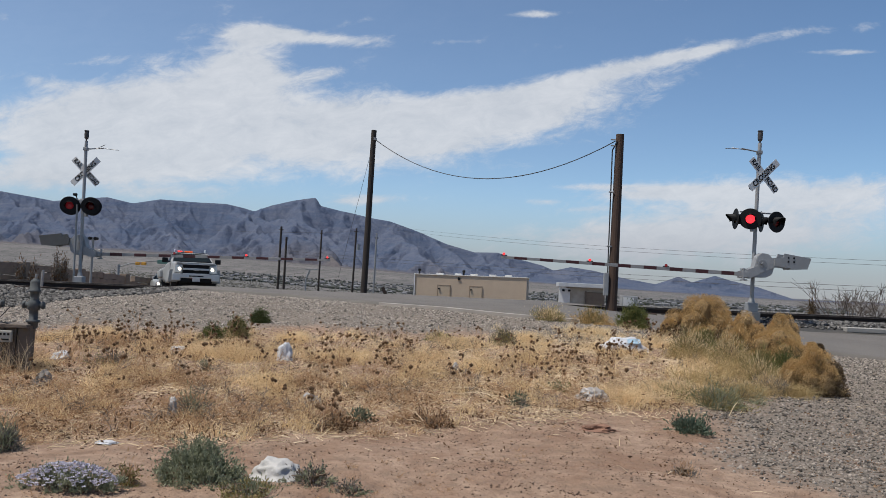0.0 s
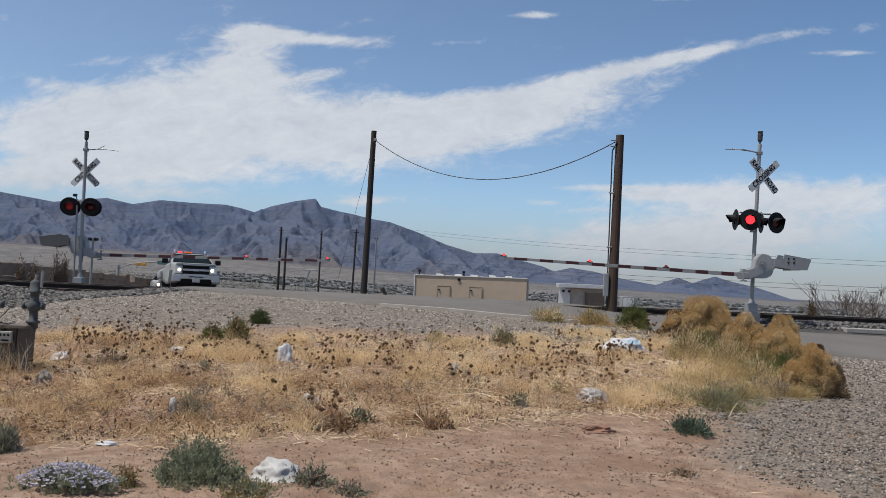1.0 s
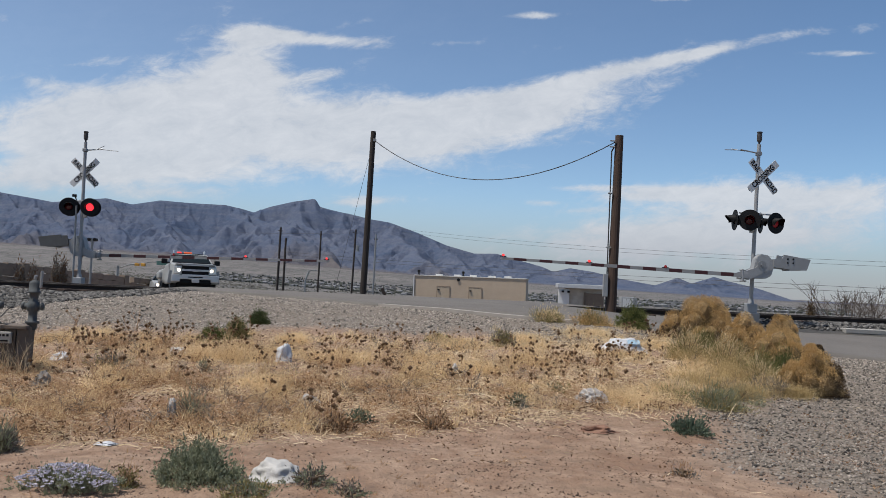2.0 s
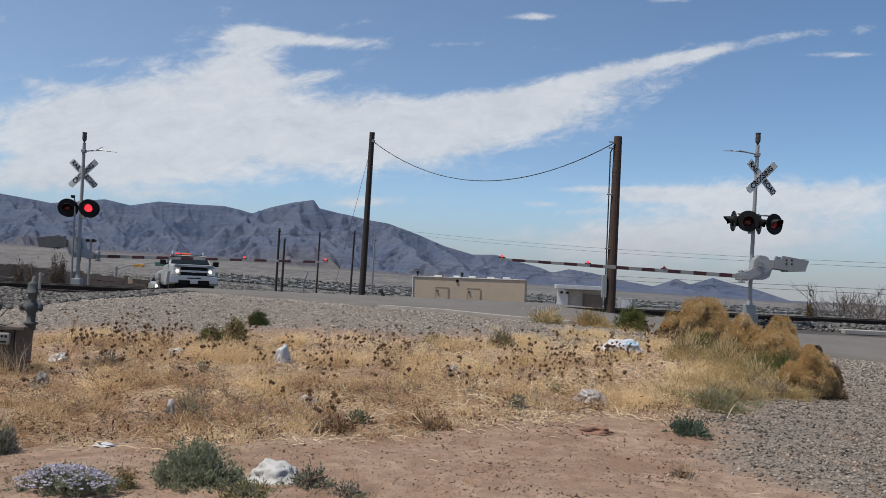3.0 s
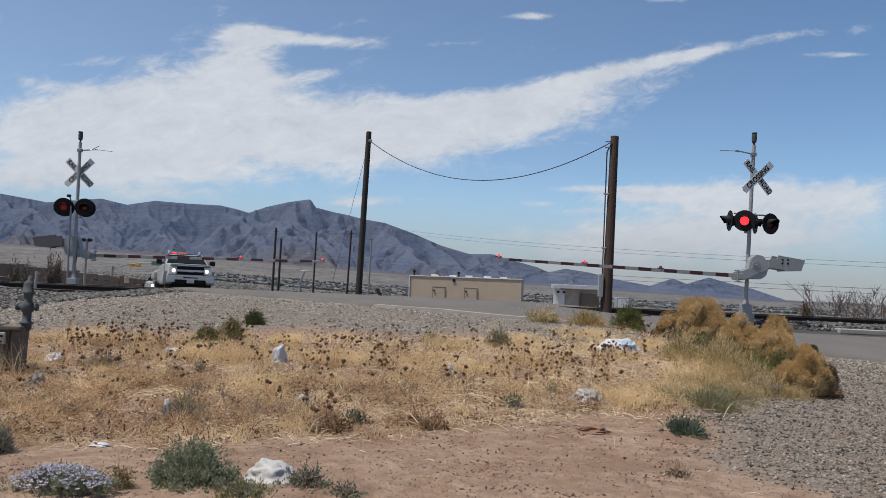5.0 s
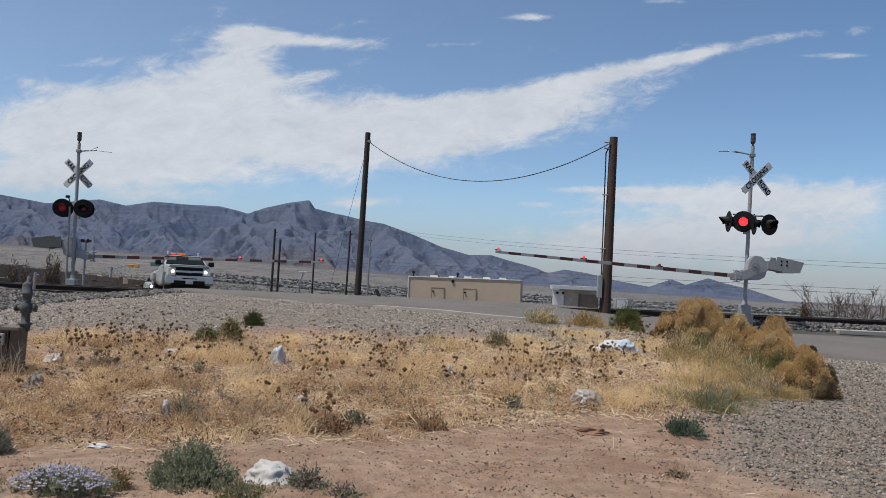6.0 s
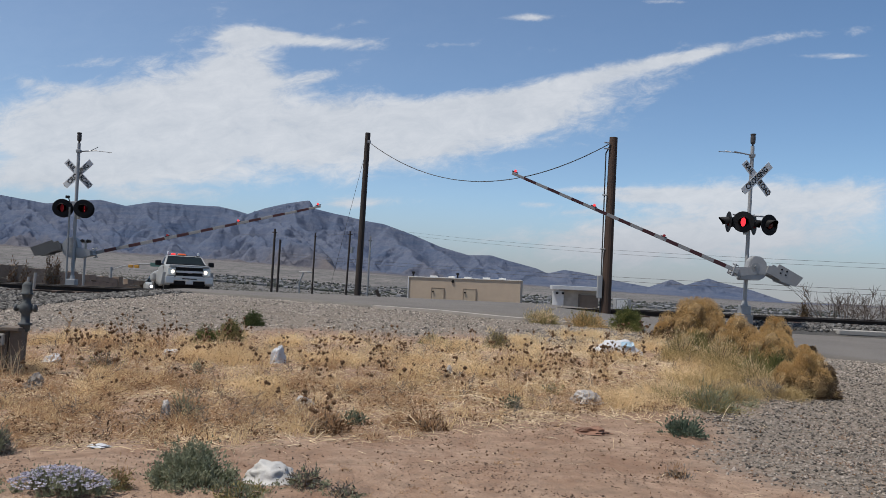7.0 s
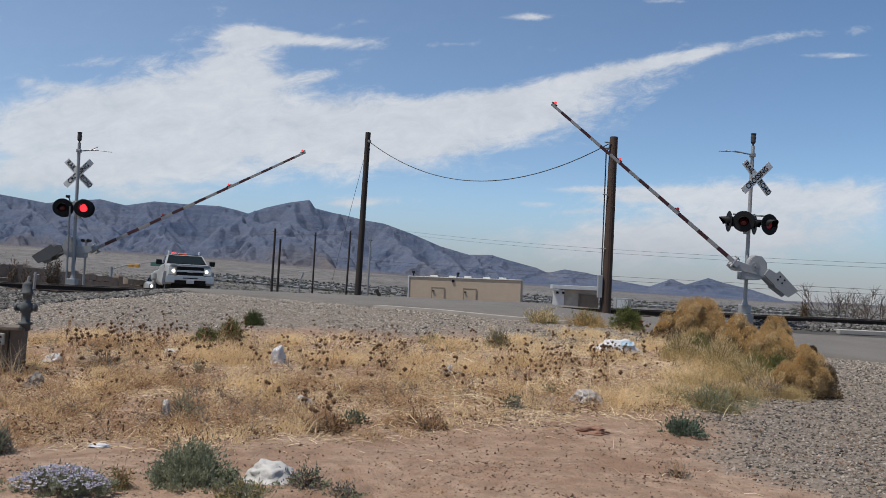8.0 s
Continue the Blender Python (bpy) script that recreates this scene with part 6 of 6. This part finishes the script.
def build_buildings():
    base = far_z(2, 57)
    t = thing("utility_building", pose(2.1, 57, base, 0, -0.6, -8), "low tan stucco utility building with two doors", "building")
    h = 2.88
    part("wall", box(B(), (0, 2.5, h / 2), (8.1, 5.0, h), bevel=0.02), TAN, t)
    part("parapet_cap", box(B(), (0, 2.5, h + 0.02), (8.2, 5.1, 0.06), bevel=0.01), mat("pale_roof_edge", (0.7, 0.68, 0.62), 0.6), t, "pale metal roof edge")
    part("corner_trim", box(B(), (-4.07, -0.03, h / 2), (0.07, 0.07, h)), WHITE, t, "white corner drainpipe")
    for x in (-1.9, 0.42):
        d = part("door", box(B(), (x, -0.015, 1.05), (0.86, 0.05, 2.1), bevel=0.01), TANDOOR, t, "tan steel door")
        for dx, dz, sx, sz in ((-0.46, 1.07, 0.05, 2.2), (0.46, 1.07, 0.05, 2.2), (0, 2.15, 0.97, 0.05)):
            part("door_frame", box(B(), (x + dx, -0.022, dz), (sx, 0.06, sz)), mat("brown_frame", (0.30, 0.235, 0.17), 0.7), d)
        part("door_handle", box(B(), (x - 0.34, -0.07, 1.9), (0.14, 0.08, 0.07)), BLACK, d)
    part("vent", rod(B(), (-0.82, -0.06, 2.66), (-0.82, 0.1, 2.66), 0.11, 0.11, 14), BLACK, t, "round black wall vent")
    for x, z in ((-3.9, 0.35), (-0.6, 0.34)):
        bm = B()
        rod(bm, (x, 1.0, h), (x, 1.0, h + z), 0.06, 0.06)
        lathe(bm, [(0.0, h + z + 0.1), (0.11, h + z + 0.06), (0.11, h + z - 0.08), (0.06, h + z - 0.1)], 12, pose(x, 1.0, 0))
        part("roof_vent", bm, BLACK, t, "black roof vent pipe")
    for k in range(5):
        part("roof_curb", box(B(), (-2.3 + k * 1.25 + 0.1 * (k % 2), 0.6, h + 0.1), (0.5, 0.5, 0.12), bevel=0.02), WHITE, t, "white roof unit")
    base = far_z(8, 45)
    t = thing("small_shed", pose(8.0, 45, base, 0, 0, -6), "small pale shed with a flat overhanging roof", "shed")
    part("wall", box(B(), (0.25, 1.4, 1.1), (2.1, 2.6, 2.2), bevel=0.02), mat("pale_shed_wall", (0.40, 0.37, 0.32), 0.8), t)
    part("white_panel", box(B(), (-0.98, 0.05, 1.1), (0.62, 0.3, 2.1), bevel=0.02), WHITE, t, "white painted end panel")
    part("roof", box(B(), (0.05, 1.3, 2.32), (2.8, 3.2, 0.24), bevel=0.03), mat("grey_fascia", (0.42, 0.44, 0.46), 0.6), t, "grey flat roof")
    part("side_bay", box(B(), (0.72, 0.06, 0.98), (1.1, 0.16, 1.96), bevel=0.02), mat("brown_boarding", (0.17, 0.135, 0.105), 0.85), t, "dark brown boarded bay")
    part("bay_post", box(B(), (0.22, -0.04, 1.0), (0.1, 0.1, 2.0), bevel=0.01), GREYWOOD, t)
    for x in (-1.05, -0.72):
        part("lamp", box(B(), (x, -0.15, 2.0), (0.14, 0.14, 0.12), bevel=0.02), BLACK, t)
    z = ground_z(7.15, 30.4, False)
    t = thing("equipment_cabinet", pose(7.2, 30.4, z), "pale grey metal equipment cabinet near the pole", "cabinet")
    tall = 1.30 - z
    part("body", box(B(), (0, 0, tall / 2), (0.58, 0.5, tall), bevel=0.02), ALU, t)
    part("door", box(B(), (-0.05, -0.255, tall / 2), (0.40, 0.02, tall * 0.8), bevel=0.006), WHITE, t)
    # old block wall beyond the left signal
    t = thing("block_wall", pose(0, 0, 0), "low weathered brown block wall beyond the rails", "wall")
    a, b = Vector((-21.5, 30.0, 0)), Vector((-17.2, 49.0, 0))
    turn = math.degrees(math.atan2(b.y - a.y, b.x - a.x))
    length, n = (b - a).length, 34
    for r in range(7):
        for k in range(n):
            u = (k + 0.5 * (r % 2)) / n
            c = a.lerp(b, u)
            top = 1.49 - 0.058 * (c.y - 36)
            if r == 0 and noise.noise(Vector((k * 0.45, 3, 0))) > 0.22:
                continue
            bm = B()
            box(bm, (0, 0, 0), (length / n - 0.004, 0.3, 0.297), bevel=0.008)
            part("block", bm, DIRT_WALL, t).matrix_basis = pose(c.x, c.y, top - 0.15 - 0.3 * r + random.uniform(-0.03, 0.03), random.uniform(-2, 2), 3.3 + random.uniform(-1.5, 1.5), turn + random.uniform(-1.5, 1.5))
    for k in range(6):
        c = a.lerp(b, k / 5)
        part("pier", box(B(), (0, 0, 0), (0.4, 0.42, 2.4), pose(c.x, c.y, 1.49 - 0.058 * (c.y - 36) - 1.1, 0, 0, turn), bevel=0.02), DIRT_WALL, t)
    x, y = -17.9, 36.5
    for k, (dx, w, h) in enumerate([(0.15, 0.5, 1.1), (0.5, 0.4, 0.95), (-0.9, 0.6, 0.7), (-1.5, 0.5, 0.8)]):
        shrub("withered_bush", x + dx, y, w, h + 1.0, "grey", "tall withered brown bush beside the wall", 130 + k, 1500, (0.12, 0.04), "brown", 0.6, "withered bushes", ragged=0.8)
    # a small post with two lamps beside the left signal
    t = thing("marker_post", pose(-14.6, 33, 0.2), "thin grey post with two small lamp heads", "post")
    part("shaft", rod(B(), (0, 0, -0.3), (0, 0, 2.45), 0.05, 0.05), GALV, t)
    for s in (-1, 1):
        part("lamp_head", rod(B(), (s * 0.12, -0.1, 2.42), (s * 0.12, 0.12, 2.42), 0.07, 0.06, 12), BLACK, t)
    part("bracket", rod(B(), (-0.14, 0, 2.36), (0.14, 0, 2.36), 0.02), GALV, t)
    # mast-arm traffic signal far behind
    t = thing("traffic_signal", pose(-24.5, 60, far_z(-24.5, 60)), "grey mast-arm traffic signal with yellow heads", "traffic signal")
    part("pole", rod(B(), (0, 0, 0), (0, 0, 2.6), 0.10, 0.09), GALV, t)
    part("mast_arm", path_rod(B(), [(0, 0, 2.4), (0.9, 0, 2.72), (2.2, 0, 2.95), (4.3, 0, 3.0)], 0.045, 8), GALV, t)
    for x in (1.5, 1.95):
        part("signal_head", box(B(), (x, -0.12, 2.74), (0.34, 0.2, 0.22), bevel=0.03), mat("signal_yellow", (0.5, 0.25, 0.03), 0.5), t, "yellow traffic light head")
    part("street_sign", box(B(), (3.6, -0.1, 2.94), (1.3, 0.03, 0.3)), mat("sign_green", (0.06, 0.14, 0.12), 0.5), t, "dark green street sign")


build_buildings()


def build_far_poles():
    G = "distant utility poles"
    for k, (x, y, top, r) in enumerate([(-16.5, 80, 6.2, 0.13), (-17.9, 90, 5.6, 0.14), (-12.4, 80, 6.0, 0.10), (-9.0, 80, 6.35, 0.11), (-5.12, 60, 4.85, 0.085)]):
        z = far_z(x, y)
        t = thing("utility_pole", pose(x, y, z, 0, 1.2 if k == 3 else 0.4, 0), "dark distant wooden utility pole beyond the crossing", "utility pole", G)
        part("shaft", rod(B(), (0, 0, -0.2), (0, 0, top - z), r, r * 0.8, 10), DARKWOOD if k != 4 else GALV, t)
        part("crossarm", box(B(), (0.0, 0, top - z - 0.35), (0.5 if k in (0, 3) else 0.3, 0.08, 0.08)), DARKWOOD, t)
        if k in (3,):
            part("transformer", rod(B(), (0.3, 0, top - z - 2.2), (0.3, 0, top - z - 1.6), 0.16, 0.16), GALV, t)
    z = far_z(-13.6, 80)
    t = thing("street_lamp", pose(-13.7, 80, z), "pale distant street lamp with a short arm", "street lamp")
    part("pole", path_rod(B(), [(0, 0, 0), (0, 0, 2.4), (0.35, 0, 3.4)], 0.08, 8), GALV, t)
    part("arm", rod(B(), (-0.1, 0, 3.45), (1.0, 0, 3.5), 0.05), GALV, t)
    part("lamp_head", box(B(), (0.95, 0, 3.48), (0.4, 0.2, 0.14), bevel=0.03), ALU, t)
    W = "distant power lines"
    for a, b, sag in (((-9, 130, 9.9), (36, 60, 4.6), 0.6), ((-9, 130, 9.4), (36, 60, 4.25), 0.6), ((-8.96, 80, 6.0), (-60, 150, 10), 0.8),
                      ((-17, 85, 3.9), (30, 45, 2.35), 0.3), ((-17, 85, 3.6), (30, 45, 2.05), 0.3)):
        wire("power_line", a, b, sag, 0.013, "thin dark distant power line", 16, W)
    # low scrub dotted over the plain
    rng = np.random.default_rng(8)
    n = 20000
    y = 62 * (36.0 ** rng.uniform(0, 1, n))
    x = rng.uniform(-0.75, 0.75, n) * y
    c = np.array([(a, b, far_z(a, b)) for a, b in zip(x, y)])
    s = rng.uniform(0.2, 0.65, (n, 1, 1)) * (0.6 + 0.8 * (y / 600)[:, None, None].clip(0, 1.4))
    V = np.repeat(OCT_V[None], n, 0) * rng.uniform(0.6, 1.3, (n, 6, 3)) * s * np.array([1.2, 1.2, 0.75]) + c[:, None]
    F = (OCT_F[None] + (np.arange(n) * 6)[:, None, None]).reshape(-1, 3)
    tagged(mesh_np("distant_scrub", V.reshape(-1, 3), F, mat("distant_scrub", (0.085, 0.082, 0.068), 0.95, 0, 0.3, 0.3, 0, rnd=0.6)), "low dark desert scrub dotted over the plain", "scrub", kind="stuff")
    t = thing("leaning_board", pose(-2.75, 48, far_z(-2.75, 48), 0, -25, 0), "dark board leaning near the tan building", "board")
    part("plank", box(B(), (0, 0, 0.9), (0.2, 0.06, 2.0), bevel=0.01), DARKWOOD, t)
    # made-up scrub in place of a small dark object, bag-like, not identified
    shrub("dark_scrub", 18.75, 40, 0.42, 2.0, "shade_withered", "dark scrub standing in for an unidentified object beside the bare bush", 171, 1500, (0.12, 0.05), "shade_withered", 0.6, "dark scrub plants")
    # town in the valley
    rng = np.random.default_rng(5)
    V, F, V2, F2 = [], [], [], []
    for k in range(2600):
        y = rng.uniform(760, 1250)
        x = rng.uniform(-0.30, 0.52) * y
        s = rng.uniform(2.0, 6.0)
        h = rng.uniform(0.8, 2.2)
        z = far_z(x, y)
        house = rng.uniform() < 0.45
        vv, ff = (V, F) if house else (V2, F2)
        o = len(vv)
        w, d = (s / 2, s / 2.6) if house else (s / 3.2, s / 3.2)
        vv += [(x - w, y - d, z - 1), (x + w, y - d, z - 1), (x + w, y + d, z - 1), (x - w, y + d, z - 1), (x - w, y - d, z + h), (x + w, y - d, z + h), (x + w, y + d, z + h), (x - w, y + d, z + h), (x - w * 0.8, y, z + h * 1.35), (x + w * 0.8, y, z + h * 1.35)]
        ff += [tuple(o + i for i in f) for f in ((0, 1, 5, 4), (1, 2, 6, 5), (2, 3, 7, 6), (3, 0, 4, 7), (4, 5, 9, 8), (6, 7, 8, 9), (5, 6, 9), (7, 4, 8))]
    tagged(raw("distant_houses", V, F, mat("distant_house", (0.145, 0.148, 0.155), 0.8, 0, 0.3, 0.01, 0, rnd=0.6)), "scattered pale houses of a distant town", "houses", kind="stuff")
    tagged(raw("distant_trees", V2, F2, mat("distant_tree", (0.055, 0.06, 0.05), 0.9, 0, 0.3, 0.05, 0, rnd=0.5)), "dark scattered trees of a distant town", "trees", kind="stuff")


build_far_poles()


def bare_bush(x, y, w, h, seed, label):
    rng = random.Random(seed)
    z = ground_z(x, y) - 0.1
    t = thing("bare_bush", pose(x, y, z), label, "bush", "bare bushes")
    bm = B()

    def grow(a, d, length, r, depth):
        b = a + d * length
        rod(bm, a, b, r, r * 0.7, 4, False)
        if depth:
            for _ in range(3 if depth > 1 else 4):
                e = (d + Vector((rng.gauss(0, 0.5), rng.gauss(0, 0.5), rng.gauss(0.1, 0.3)))).normalized()
                grow(a + d * length * rng.uniform(0.5, 1), e, length * rng.uniform(0.6, 0.85), r * 0.65, depth - 1)

    for _ in range(8):
        d = Vector((rng.gauss(0, 0.75) * w / h, rng.gauss(0, 0.6), 1)).normalized()
        grow(Vector((rng.gauss(0, w * 0.12), 0, 0)), d, h * 0.36, 0.032, 3)
    tagged(part("twig_mass", bm, mat("bare_grey_twig", (0.095, 0.078, 0.066), 0.9, 0, 0.3, 8, 0.2), t), kind="stuff")


bare_bush(20.4, 40, 4.4, 4.1, 3, "tall bare grey-brown desert bush beyond the rails")
bare_bush(23.6, 42, 3.6, 3.7, 5, "tall bare grey-brown desert bush beyond the rails")


def motions():
    for ob, rows in MOVES:
        walk(ob, rows)


motions()
